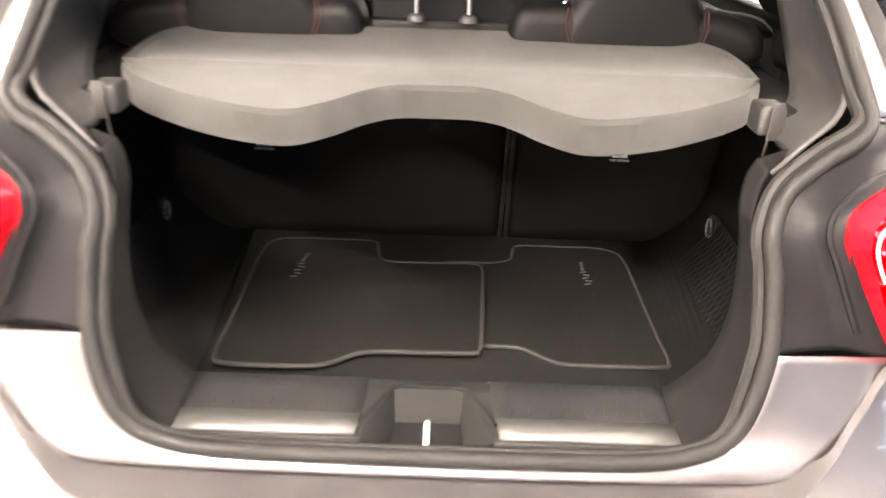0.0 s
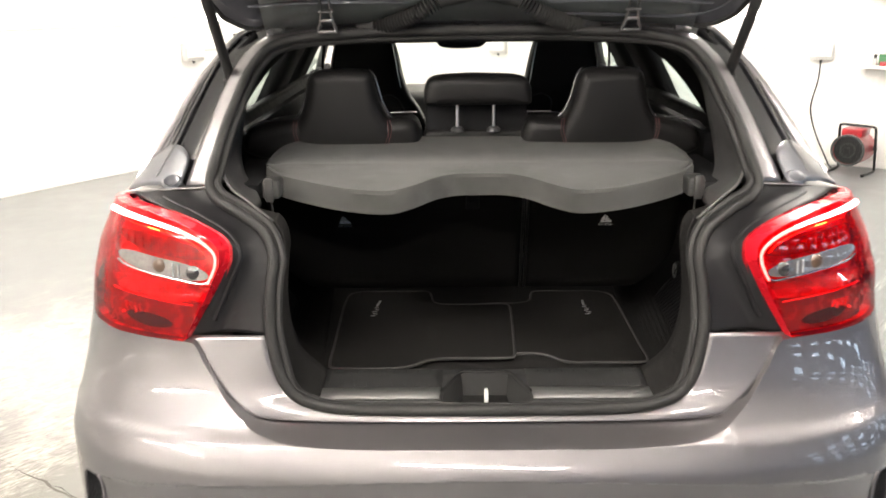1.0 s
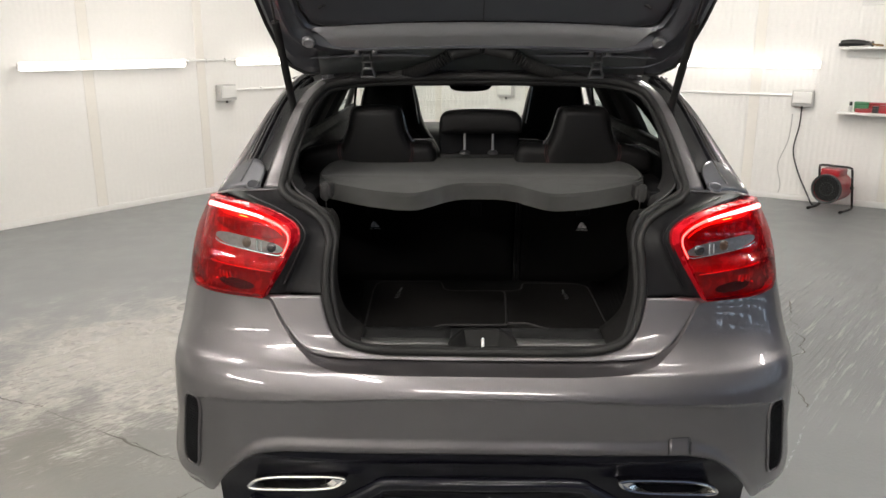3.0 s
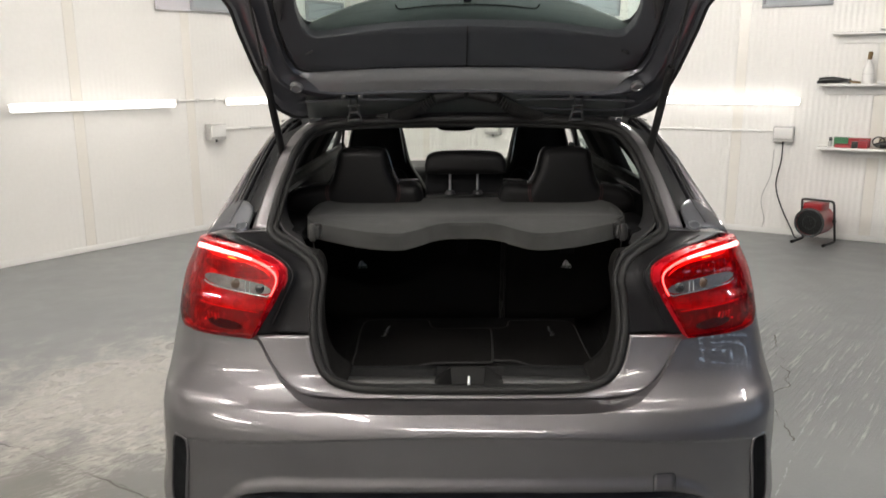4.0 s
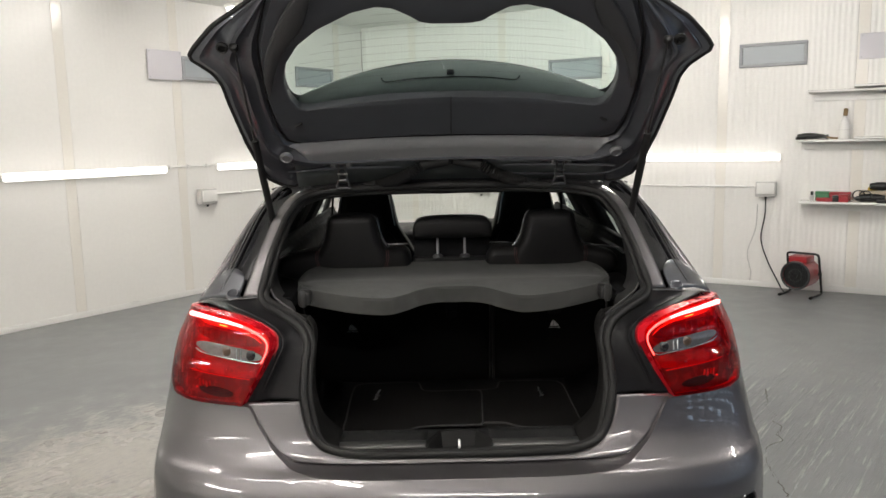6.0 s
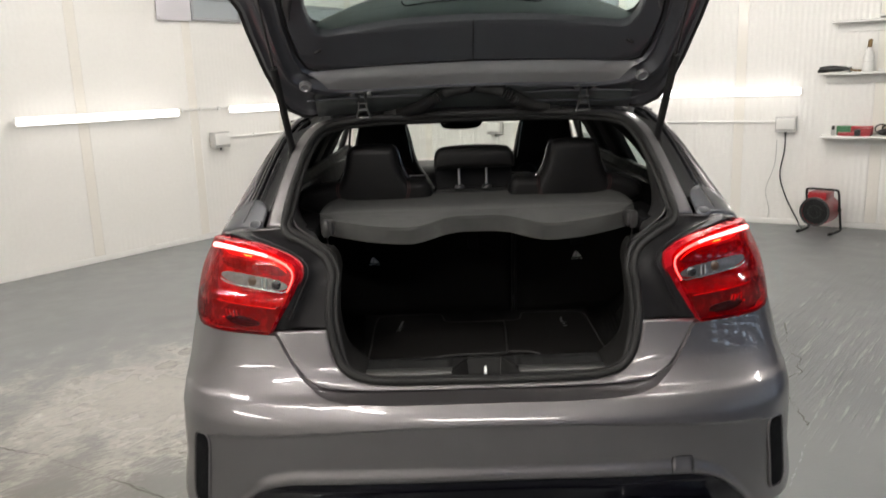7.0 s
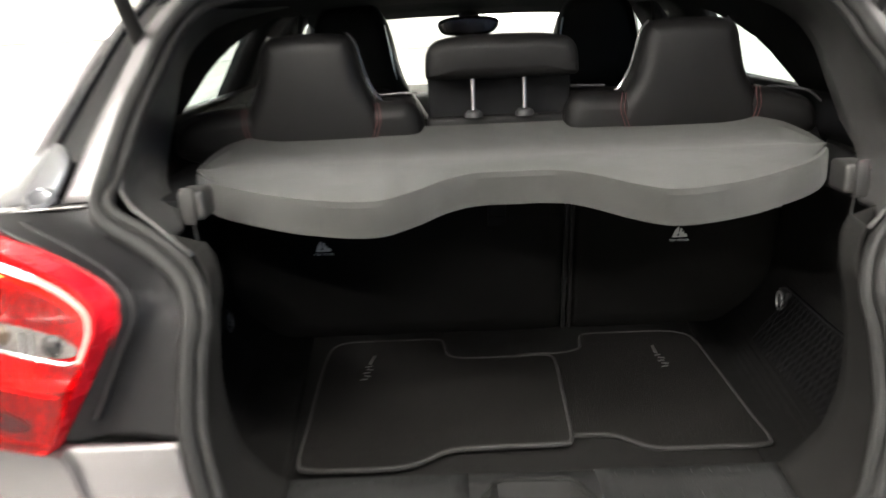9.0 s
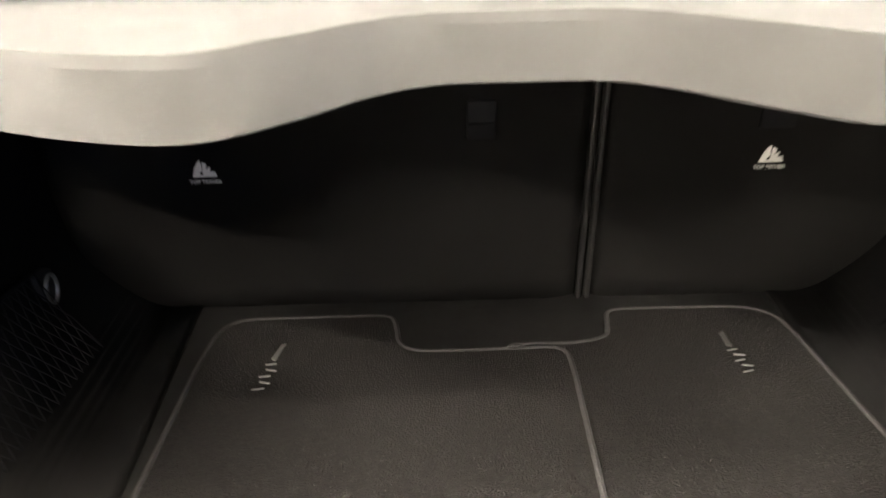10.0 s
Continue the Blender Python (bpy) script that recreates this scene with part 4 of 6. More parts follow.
# towing-eye cover
def on_lip(x, z, off):
    d = z - 0.470
    return on_tail(x, z) + Vector((0, -off - 0.012 * smooth(0.0, 0.012, d) * (1 - smooth(0.018, 0.05, d)), 0))


rows = [[on_lip(x, z, 0.0005) for x in np.linspace(0.484, 0.543, 6)] for z in np.linspace(0.477, 0.523, 12)]
thicken(part("towing_cover", grid(rows), PAINT, car, "small square towing-eye cover"), 0.001)
edge = [on_lip(x, z, 0.002) for x, z in [(0.484, z) for z in np.linspace(0.475, 0.517, 8)] + [(0.489, 0.524), (0.513, 0.5245), (0.537, 0.524)] + [(0.544, z) for z in np.linspace(0.517, 0.475, 8)]]
part("cover_gap", sweep(edge, 0.0012, 5), BLACK_STEEL, car)

# ---- tail lights ----
L_IN = curve1((0.853, 0.91, 0.95, 0.985, 1.015, 1.035, 1.05, 1.068, 1.085, 1.095, 1.102), (0.597, 0.563, 0.540, 0.523, 0.511, 0.512, 0.522, 0.553, 0.602, 0.652, 0.705))
L_OUT = curve1((0.853, 0.858, 0.868, 0.89, 0.93, 0.98, 1.03, 1.06, 1.078, 1.09, 1.097), (0.10, 0.18, 0.27, 0.36, 0.43, 0.46, 0.44, 0.39, 0.32, 0.23, 0.15))


def light_patch(s, inset, zs, x_in, dy_out, n=34, relief=None):
    rows = []
    for z in zs:
        a0 = angle_of_x(x_in(z), z)
        a1 = max(angle_of_y(dy_out(z)), a0 + 0.01)
        rows.append([Vector((s * p.x, p.y, p.z)) for p in (tail(a, z, inset + (relief(z) * (1 - smooth(0.35, 0.75, (a - a0) / (a1 - a0))) if relief else 0)) for a in np.linspace(a0, a1, n))])
    return grid(rows)


def lens_relief(z):
    """The lens stands proud below a ridge at mid height and leans in at the top."""
    return -0.012 * smooth(0.974, 0.953, z) * (1 - smooth(0.95, 0.865, z)) + 0.006 * smooth(1.04, 1.1, z)


def build_light(s):
    fine = np.linspace(0.8535, 1.0965, 34)
    t = part("tail_light", light_patch(s, 0.03, fine, L_IN, L_OUT), RED_DEEP, car, "red wraparound tail light with lit guide")
    # rim that joins lens and housing
    loop = [tail(angle_of_x(L_IN(z), z), z) for z in fine] + [tail(angle_of_y(L_OUT(z)), z) for z in fine[::-1]]
    loop = [Vector((s * p.x, p.y, p.z)) for p in loop]
    deep = [p + Vector((-s * 0.012, 0.03, 0)) for p in loop]
    part("rim", grid([loop, deep], True), RED_BACK, t)
    part("lens", light_patch(s, 0.0, np.linspace(0.8535, 1.0965, 70), L_IN, L_OUT, 34, lens_relief), RED_LENS, t, "glossy red lens")
    part("reflector", light_patch(s, 0.02, np.linspace(0.862, 1.09, 26), lambda z: L_IN(z) + 0.012, lambda z: max(L_OUT(z) - 0.03, 0.02)), RED_BACK, t)

    def pod(x0, x1, zc, half, inset, tilt=0.13, power=0.5, n=16):
        """A rounded long patch on the housing that rises towards the outside."""
        rows = []
        for v in np.sin(np.linspace(-1.45, 1.45, 11)):
            w = max(1 - v * v, 0.02) ** power * (x1 - x0) / 2
            xs = (x0 + x1) / 2 + w * np.linspace(-1, 1, n)
            rows.append([on_tail(s * x, zc + half * v + tilt * (x - (x0 + x1) / 2), inset) for x in xs])
        return grid(rows)
    part("lower_chamber", pod(0.632, 0.742, 0.882, 0.0135, 0.012, 0.06), RED_DARK, t, "dark lower chamber")
    part("base_band", light_patch(s, 0.016, np.linspace(0.856, 0.926, 8), lambda z: L_IN(z) + 0.006, lambda z: max(L_OUT(z) - 0.02, 0.02)), RED_DEEP, t, "deep crimson lower band")
    part("lit_tier", pod(0.575, 0.745, 1.0625, 0.006, 0.010, 0.09), RED_LIT, t, "glowing red tier")
    part("upper_chamber", pod(0.537, 0.752, 1.034, 0.0155, 0.009, 0.10, 0.35), RED_DEEP, t, "dark ribbed tier")
    for k in range(9):
        x = 0.565 + 0.02 * k
        z = 1.034 + 0.10 * (x - 0.6445)
        part("tier_rib", rod(on_tail(s * x, z - 0.011, 0.007), on_tail(s * x, z + 0.011, 0.007), 0.0013, 6), RED_DEEP, t)
    part("outer_chamber", light_patch(s, 0.014, np.linspace(0.925, 1.06, 10), lambda z: 0.772, lambda z: max(L_OUT(z) - 0.04, 0.2)), RED_DEEP, t, "deep crimson outer side")
    part("stop_block", pod(0.553, 0.765, 0.951, 0.0185, 0.007, 0.07, 0.3), RED_BACK, t, "bright red block")
    part("block_edge", sweep([on_tail(s * x, 0.9315 + 0.07 * (x - 0.66), 0.004) for x in np.linspace(L_IN(0.93) + 0.024, 0.76, 14)], 0.0016, 6), RED_LIT, t)
    for k in range(4):
        part("facet", rod(on_tail(s * (0.70 + 0.011 * k), 0.897 - 0.004 * (k % 2), 0.009), on_tail(s * (0.704 + 0.011 * k), 0.912, 0.009), 0.003, 6), RED_BACK, t)
    # small glowing bead that draws a red glint low in the housing
    for x, z, r in ((0.742, 0.89, 0.0035),):
        part("painted_glint", lathe([(r, -0.003), (r * 0.8, 0.001), (r * 0.3, 0.003)], 12, Matrix.Translation(on_tail(s * x, z, 0.006)) @ pose(0, 0, 0, 90)), RED_LIT, t)
    c = part("reversing_cell", pod(0.532, 0.735, 1.0, 0.0165, -0.0015, 0.115, 0.3, 30), CELL, t, "clear silver reversing lamp cell")
    for x, mt in ((0.562, SILVER), (0.632, AMBER)):
        q = on_tail(s * x, 1.0 + 0.115 * (x - 0.6335), -0.003)
        part("bulb_bowl", lathe([(0.0155, -0.004), (0.014, -0.002), (0.01, 0.002), (0.003, 0.003)], 18, Matrix.Translation(q) @ pose(0, 0, 0, 90)), BULB if mt is SILVER else mt, c)
    for x in (0.592, 0.604):
        part("divider", rod(on_tail(s * x, 0.987 + 0.115 * (x - 0.6335), -0.003), on_tail(s * x, 1.012 + 0.115 * (x - 0.6335), -0.003), 0.0016, 6), STEEL, c)
    guide = [on_tail(s * x, z, 0.001) for x, z in ((0.775, 1.078), (0.73, 1.083), (0.67, 1.080), (0.62, 1.0735), (0.578, 1.063), (0.545, 1.049), (0.523, 1.031), (0.520, 1.012), (0.527, 0.992), (0.538, 0.972))]
    line = spline(guide, 80)
    part("light_guide", sweep(line[:50], lambda u: 0.0078 - 0.0038 * u, 10), LIGHT_GUIDE, t, "lit C-shaped light guide")
    part("guide_end", sweep(line[49:], lambda u: 0.004 - 0.0016 * u, 10), GUIDE_END, t, "dimmer lit end of the light guide")
    glow = [on_tail(s * x, z, 0.004) for x, z in ((0.72, 1.0685), (0.665, 1.0665), (0.62, 1.061), (0.585, 1.052), (0.556, 1.039), (0.538, 1.024))]
    part("amber_edge", sweep(spline(glow, 30), lambda u: 0.0016 * (0.4 + math.sin(math.pi * u)), 6), AMBER_EDGE, t, "thin amber glow under the guide")
    low = [on_tail(s * x, z, -0.003) for x, z in ((0.535, 0.976), (0.545, 0.9725), (0.60, 0.979), (0.66, 0.986), (0.71, 0.9925), (0.732, 1.001))]
    part("cell_rim", sweep(spline(low, 20), 0.0022, 6), SILVER, t)


for s in (-1, 1):
    build_light(s)

# ---- body round the boot opening ----
SEAL = [(0, 0.071, 0.711), (0.26, 0.072, 0.714), (0.35, 0.076, 0.728), (0.39, 0.083, 0.75), (0.414, 0.093, 0.79), (0.43, 0.112, 0.86), (0.434, 0.13, 0.90),
        (0.431, 0.153, 0.965), (0.427, 0.172, 1.0), (0.447, 0.205, 1.04), (0.50, 0.24, 1.07), (0.553, 0.265, 1.095), (0.576, 0.295, 1.12), (0.576, 0.34, 1.16),
        (0.564, 0.41, 1.23), (0.552, 0.47, 1.28), (0.533, 0.52, 1.335), (0.495, 0.565, 1.385), (0.44, 0.59, 1.405), (0.36, 0.60, 1.415), (0.2, 0.61, 1.422), (0, 0.612, 1.424)]


def loft(inner, outer, n, steps, shape=None):
    a, b = spline(inner, n), spline(outer, n)
    rows = []
    for k in range(steps + 1):
        u = k / steps
        d = shape(u) if shape else Vector((0, 0, 0))
        rows.append([Vector(p) * (1 - u) + Vector(q) * u + d for p, q in zip(a, b)])
    return grid(rows)


def both(name, mesh, material, label="", thick=0.004, smooth=50):
    for s in (1, -1):
        thicken(part(name, mesh if s == 1 else mirrored(*mesh), material, car, label, smooth), thick, 0)


lower_out = [(0, 0.055, 0.6965), (0.2, 0.055, 0.697), (0.36, 0.056, 0.70), (0.45, 0.052, 0.712), (0.487, 0.057, 0.73), (0.525, 0.075, 0.762), (0.565, 0.1, 0.81), (0.605, 0.125, 0.856)]


def whole(points):
    """Both halves of a line that starts on the centre line."""
    return [(-x, y, z) for x, y, z in points[:0:-1]] + points


thicken(part("rear_panel", loft(whole(SEAL[:6]), whole(lower_out), 100, 8, lambda u: Vector((0, -0.002 * math.sin(math.pi * u), 0.001 * math.sin(math.pi * u)))), PAINT, car, "grey metallic panel below the opening", 50), 0.004, 0)
upper_in = SEAL[5:13]
upper_out = [(0.607, 0.128, 0.857), (0.57, 0.128, 0.91), (0.53, 0.13, 0.975), (0.508, 0.138, 1.02), (0.525, 0.150, 1.055), (0.60, 0.187, 1.085), (0.68, 0.238, 1.1025), (0.735, 0.30, 1.106)]
both("light_surround", loft(upper_in, upper_out, 50, 12, lambda u: Vector((0, 0.014 * math.sin(math.pi * u) - 0.01 * smooth(0.55, 0.75, u) * (1 - smooth(0.8, 1.0, u)), 0))), SURROUND, "satin black panel between opening and tail light")
for s in (-1, 1):
    ridge = [Vector(p) * 0.3 + Vector(q) * 0.7 for p, q in zip(spline(upper_in, 40), spline(upper_out, 40))]
    part("surround_ridge", sweep([(s * p.x, p.y + 0.003, p.z) for p in ridge[3:36]], 0.0055, 8), SURROUND, car)
pillar = [(0.79, 0.40, 1.085), (0.742, 0.49, 1.16), (0.706, 0.58, 1.245), (0.678, 0.65, 1.31), (0.642, 0.73, 1.375), (0.59, 0.80, 1.42), (0.48, 0.82, 1.444), (0.36, 0.83, 1.451), (0.2, 0.835, 1.456), (0, 0.836, 1.458)]


def up_pillar(u, n=14):
    """A line up the pillar and along the roof, at a share u of the way from the seal to the outer skin."""
    a, b = spline(SEAL[12:], n), spline(pillar, n)
    return [Vector(p) * (1 - u) + Vector(q) * u + Vector((0.008, -0.010, 0.006)) * math.sin(math.pi * u) for p, q in zip(a, b)]


flange, gutter = up_pillar(0.22), up_pillar(0.6)
both("pillar_flange", loft(SEAL[12:], flange, 60, 6, lambda u: Vector((0, -0.002, 0.002)) * math.sin(math.pi * u)), PAINT, "grey painted inner pillar flange")
both("rain_gutter", loft(flange, gutter, 60, 8, lambda u: Vector((-0.006, 0.022, -0.016)) * math.sin(math.pi * u ** 0.6)), GUTTER, "glossy dark gutter panel")
both("rear_pillar", loft(gutter, pillar, 60, 10, lambda u: Vector((0.002, -0.003, 0.002)) * math.sin(math.pi * u)), PAINT, "grey metallic rear pillar")
foot = []
for u in np.linspace(0.26, 0.97, 22):
    line = up_pillar(u, 160)
    top = 9 + 9 * math.sqrt(max(1 - ((u - 0.62) / 0.36) ** 2, 0))
    foot.append([line[int(k)].lerp(line[int(k) + 1], k % 1) + Vector((0.002, -0.004, 0.004)) for k in np.linspace(0, top, 8)])
# the darker paint copy shades the foot, which catches too much ceiling light
both("pillar_foot", grid(foot), PAINT_DARK, "painted foot of the pillar")
both("shoulder", loft([(0.576, 0.295, 1.12), (0.65, 0.335, 1.112), (0.685, 0.36, 1.112), (0.74, 0.385, 1.104), (0.79, 0.40, 1.085)], [(0.58, 0.289, 1.116), (0.66, 0.295, 1.112), (0.735, 0.30, 1.104), (0.765, 0.335, 1.097), (0.80, 0.385, 1.074)], 24, 5), PAINT, "painted shoulder above the tail light")
for s in (-1, 1):
    part("bump_stop", lathe([(0.021, -0.012), (0.021, 0.003), (0.016, 0.008), (0.013, 0.006), (0.003, 0.007)], 24, Matrix.Translation((s * 0.66, 0.318, 1.122)) @ pose(0, 0, 0, 35)), PAINT_DARK, car, "round grey buffer")
    # black rubber and trim strips that run up the pillar
    for mt, rad, u in ((GLOSS_BLACK, 0.0045, 0.6), (RUBBER, 0.003, 0.69), (GLOSS_BLACK, 0.003, 0.78)):
        p = spline(up_pillar(u, 40)[1:26], 40)
        part("window_trim", sweep([(s * (q[0] + 0.002), q[1] - 0.004, q[2] + 0.002) for q in p], rad, 8), mt, car, "black window trim strip")

full = [Vector(p) for p in spline(SEAL, 130)]
loop = [Vector((-p.x, p.y, p.z)) for p in full[:0:-1]] + full[:-1]


def shrink(loop, d, back):
    out = []
    for i, p in enumerate(loop):
        t = (loop[(i + 1) % len(loop)] - loop[i - 1]).normalized()
        n = Vector((t.z, 0, -t.x)).normalized()
        if n.dot(Vector((p.x, 0, p.z - 1.05))) > 0:
            n = -n
        out.append(p + n * d + Vector((0, back, 0)))
    return out


seal = part("boot_seal", sweep(shrink(loop, 0.006, -0.006), 0.0115, 10, True), RUBBER, car, "black rubber seal round the opening")
lip = [a.lerp(b, smooth(0.73, 0.8, a.z)) for a, b in zip(shrink(loop, 0.009, 0.004), shrink(loop, 0.021, 0.004))]
part("seal_lip", sweep(lip, 0.0085, 8, True), RUBBER, seal)

# ---- outer body ahead of the tail ----


def side_w(y, z):
    """Half width along the side, with a soft shoulder."""
    return TAIL_W(z) * (1 - 0.03 * smooth(2.6, 4.1, y)) + 0.004 * math.exp(-((z - 0.9) / 0.03) ** 2)


for s in (-1, 1):
    rows = []
    for y in np.linspace(0.0, 1.0, 60):
        yy = 0.53 + 3.2 * y
        col = []
        for z in np.linspace(0.22, 1.085, 26):
            start = TAIL_Y(z) + 0.46
            p = Vector((s * side_w(yy, z), max(yy, start), z))
            # wheel arches
            for wy in (0.78, 3.48):
                r = math.hypot(p.y - wy, z - 0.315)
                if r < 0.345:
                    p.x -= s * 0.10 * smooth(0.345, 0.325, r)
            col.append(p)
        rows.append(col)
    thicken(part("body_side", grid(rows), PAINT, car, "grey metallic body side"), 0.004, 0)
    # greenhouse: solid rear quarter, glass, posts
    def g(y, z):
        base = 0.785 - (z - 1.08) * 0.54 - 0.9 * max(z - 1.3, 0) ** 1.5
        return Vector((s * base, y, z))
    def back_edge(z):
        return 1.03 + (z - 1.1) + 20 * max(z - 1.23, 0) ** 2

    quarter = [[g(0.40 + 0.86 * (z - 1.085), z) + Vector((0, 0, 0)), g(0.62 + 0.95 * (z - 1.085), z), g(back_edge(z), z)] for z in np.linspace(1.085, 1.41, 12)]
    thicken(part("quarter_panel", grid(quarter), PAINT, car, "grey metallic rear quarter"), 0.02, 0)
    inside = [[p - Vector((s * 0.03, 0, 0)) for p in q] for q in quarter]
    thicken(part("quarter_lining", grid(inside), FABRIC, car, "black inner quarter lining"), 0.01, 0)
    for name, y0, y1, sl0, sl1 in (("rear_window", 1.0, 1.55, 0.6, 0.05), ("rear_door_window", 1.93, 2.0, 0.05, 0.05), ("front_door_window", 2.36, 2.95, 0.05, -1.6)):
        rows = [[g(y0 + sl0 * (z - 1.1) + (y1 + sl1 * (z - 1.1) - y0 - sl0 * (z - 1.1)) * u, z) for u in np.linspace(0, 1, 5)] for z in np.linspace(1.085, 1.375, 7)]
        ob = part(name, grid(rows), GLASS, car, "green tinted side glass")
        ob.visible_shadow = False
    for y0, w in ((1.55, 0.38), (2.0, 0.36)):
        rows = [[g(y, z) for y in (y0 + 0.05 * (z - 1.1), y0 + w + 0.05 * (z - 1.1))] for z in np.linspace(1.07, 1.40, 6)]
        thicken(part("door_post", grid(rows), FABRIC, car, "black door post"), 0.03, 0)
    rows = [[g(y + (-1.6 * (z - 1.1)), z) for y in (2.95, 3.05)] for z in np.linspace(1.07, 1.40, 6)]
    thicken(part("windscreen_post", grid(rows), PAINT, car), 0.03, 0)
    rail = [g(y, 1.395) for y in np.linspace(1.2, 2.5, 8)]
    part("roof_rail", sweep(rail, 0.03, 8), PAINT, car)
    part("door_panel", rbox((s * 0.70 - 0.03, 0.95, 0.35), (s * 0.70 + 0.03, 3.0, 1.118), 0.02), MATT_BLACK, car, "black door lining")
    rows = [[g(y, z) - Vector((s * (0.03 + 0.05 * smooth(1.15, 1.09, z)), 0, 0)) for y in np.linspace(0.78, 3.0, 12)] for z in (1.06, 1.085, 1.11, 1.13, 1.145, 1.152)]
    thicken(part("window_ledge", grid(rows), MATT_BLACK, car, "black lining under the side windows"), 0.02, 0)

rows = []
for y in np.linspace(0.83, 2.52, 24):
    h = 1.458 + 0.012 * math.sin((y - 0.8) / 1.75 * math.pi) - 0.1 * smooth(2.1, 2.6, y) ** 2
    rows.append([(x, y, h - 0.055 * (abs(x) / 0.64) ** 3.5) for x in np.linspace(-0.64, 0.64, 25)])
thicken(part("roof", grid(rows), PAINT, car, "grey metallic roof"), 0.006, -1)
rows = [[(x, y, 1.392 - 0.03 * (abs(x) / 0.62) ** 3 - 0.05 * smooth(2.2, 2.55, y)) for x in np.linspace(-0.62, 0.62, 13)] for y in np.linspace(0.66, 2.5, 14)]
thicken(part("headliner", grid(rows), FABRIC, car, "black fabric headliner"), 0.01, 0)
rows = [[(x * (1 + 0.16 * u), 2.45 + 0.92 * u + 0.06 * (1 - (x / 0.62) ** 2) * u, 1.385 - 0.37 * u - 0.05 * u * u * 0) for x in np.linspace(-0.62, 0.62, 13)] for u in np.linspace(0, 1, 8)]
ob = part("windscreen", grid(rows), SCREEN_GLASS, car, "clear green-tinted windscreen")
ob.visible_shadow = False
rows = []
for u in np.linspace(0, 1, 14):
    y = 3.3 + 0.85 * u
    rows.append([(x * (1 - 0.1 * u * u), y - 0.12 * (x / 0.8) ** 2 * u, 1.0 - 0.17 * u - 0.1 * u ** 4 - 0.06 * (abs(x) / 0.8) ** 3) for x in np.linspace(-0.8, 0.8, 21)])
thicken(part("bonnet", grid(rows), PAINT, car, "grey metallic bonnet"), 0.005, -1)
rows = []
for a in np.linspace(-math.pi / 2, math.pi / 2, 41):
    c, q = math.cos(a), math.sin(a)
    rows.append([(math.copysign(abs(q) ** 0.55, q) * (TAIL_W(z) - 0.03), 3.6 + (0.63 - 0.12 * ((z - 0.55) / 0.35) ** 2) * abs(c) ** 0.6, z) for z in np.linspace(0.2, 0.9, 12)])
thicken(part("front_bumper", grid(rows), PAINT, car), 0.005, 0)
part("underbody", rbox((-0.72, 0.15, 0.19), (0.72, 4.1, 0.24), 0.02), BLACK_STEEL, car)


def wheel(x, y, s):
    m = Matrix.Translation((x, y, 0.316)) @ pose(0, 0, 0, 0, s * 90)
    w = part("wheel", lathe([(0.17, -0.1), (0.215, -0.1), (0.22, -0.09), (0.21, 0.05), (0.215, 0.1), (0.2, 0.1), (0.19, 0.06), (0.05, 0.05)], 40, m), STEEL, car)
    part("tyre", lathe([(0.218, -0.1), (0.27, -0.112), (0.305, -0.1), (0.316, -0.07), (0.316, 0.07), (0.305, 0.1), (0.27, 0.112), (0.218, 0.1)], 48, m), TYRE, w)
    for k in range(5):
        part("spoke", rbox((0.03, -0.022, 0.05), (0.2, 0.022, 0.085), 0.008, 2, m @ pose(0, 0, 0, 0, 0, 72 * k)), STEEL, w)


for s in (-1, 1):
    for y in (0.78, 3.48):
        wheel(s * 0.775, y, s)

# ---- the boot ----
part("boot_floor", rbox((-0.62, 0.2, 0.63), (0.62, 0.90, 0.664), 0.004), LINING, car, "black carpeted boot floor")
part("floor_lid", rbox((-0.37, 0.262, 0.6645), (0.36, 0.84, 0.6685), 0.002), LINING, car, "lift-out boot floor panel")
# carpeted side lining, from the opening back to the seats
IN_A = [(0.335, 0.095, 0.718), (0.372, 0.10, 0.735), (0.395, 0.107, 0.77), (0.41, 0.12, 0.83), (0.414, 0.14, 0.90), (0.411, 0.165, 0.97), (0.406, 0.19, 1.01), (0.415, 0.215, 1.045), (0.43, 0.23, 1.062)]
IN_B = [(0.335, 0.205, 0.735), (0.37, 0.212, 0.763), (0.394, 0.212, 0.795), (0.408, 0.212, 0.85), (0.411, 0.215, 0.91), (0.406, 0.225, 0.98), (0.402, 0.235, 1.02), (0.412, 0.255, 1.05), (0.43, 0.275, 1.064)]
IN_C = [(0.36, 0.25, 0.665), (0.45, 0.26, 0.665), (0.505, 0.28, 0.674), (0.555, 0.31, 0.76), (0.57, 0.33, 0.83), (0.565, 0.34, 0.92), (0.56, 0.35, 1.0), (0.56, 0.36, 1.04), (0.56, 0.37, 1.07)]
IN_D = [(0.42, 0.92, 0.665), (0.472, 0.92, 0.6655), (0.512, 0.91, 0.69), (0.572, 0.89, 0.76), (0.588, 0.87, 0.83), (0.588, 0.85, 0.92), (0.588, 0.81, 1.0), (0.588, 0.79, 1.04), (0.588, 0.78, 1.07)]
n = 40
rows = [spline(k, n) for k in (IN_A, IN_B)]
mids = [rows[0] * (1 - u) + rows[1] * u for u in np.linspace(0, 1, 6)]
both("opening_trim", grid([[Vector(p) for p in r] for r in mids]), LINING, "charcoal carpet rim inside the opening", 0.006)
rows = [spline(k, n) for k in (IN_B, IN_C, IN_D)]
both("boot_side", grid([[Vector(p) for p in r] for r in rows]), LINING, "black carpeted boot side", 0.006)
# load sill: black trim with two dull plates and the latch well
sill = []
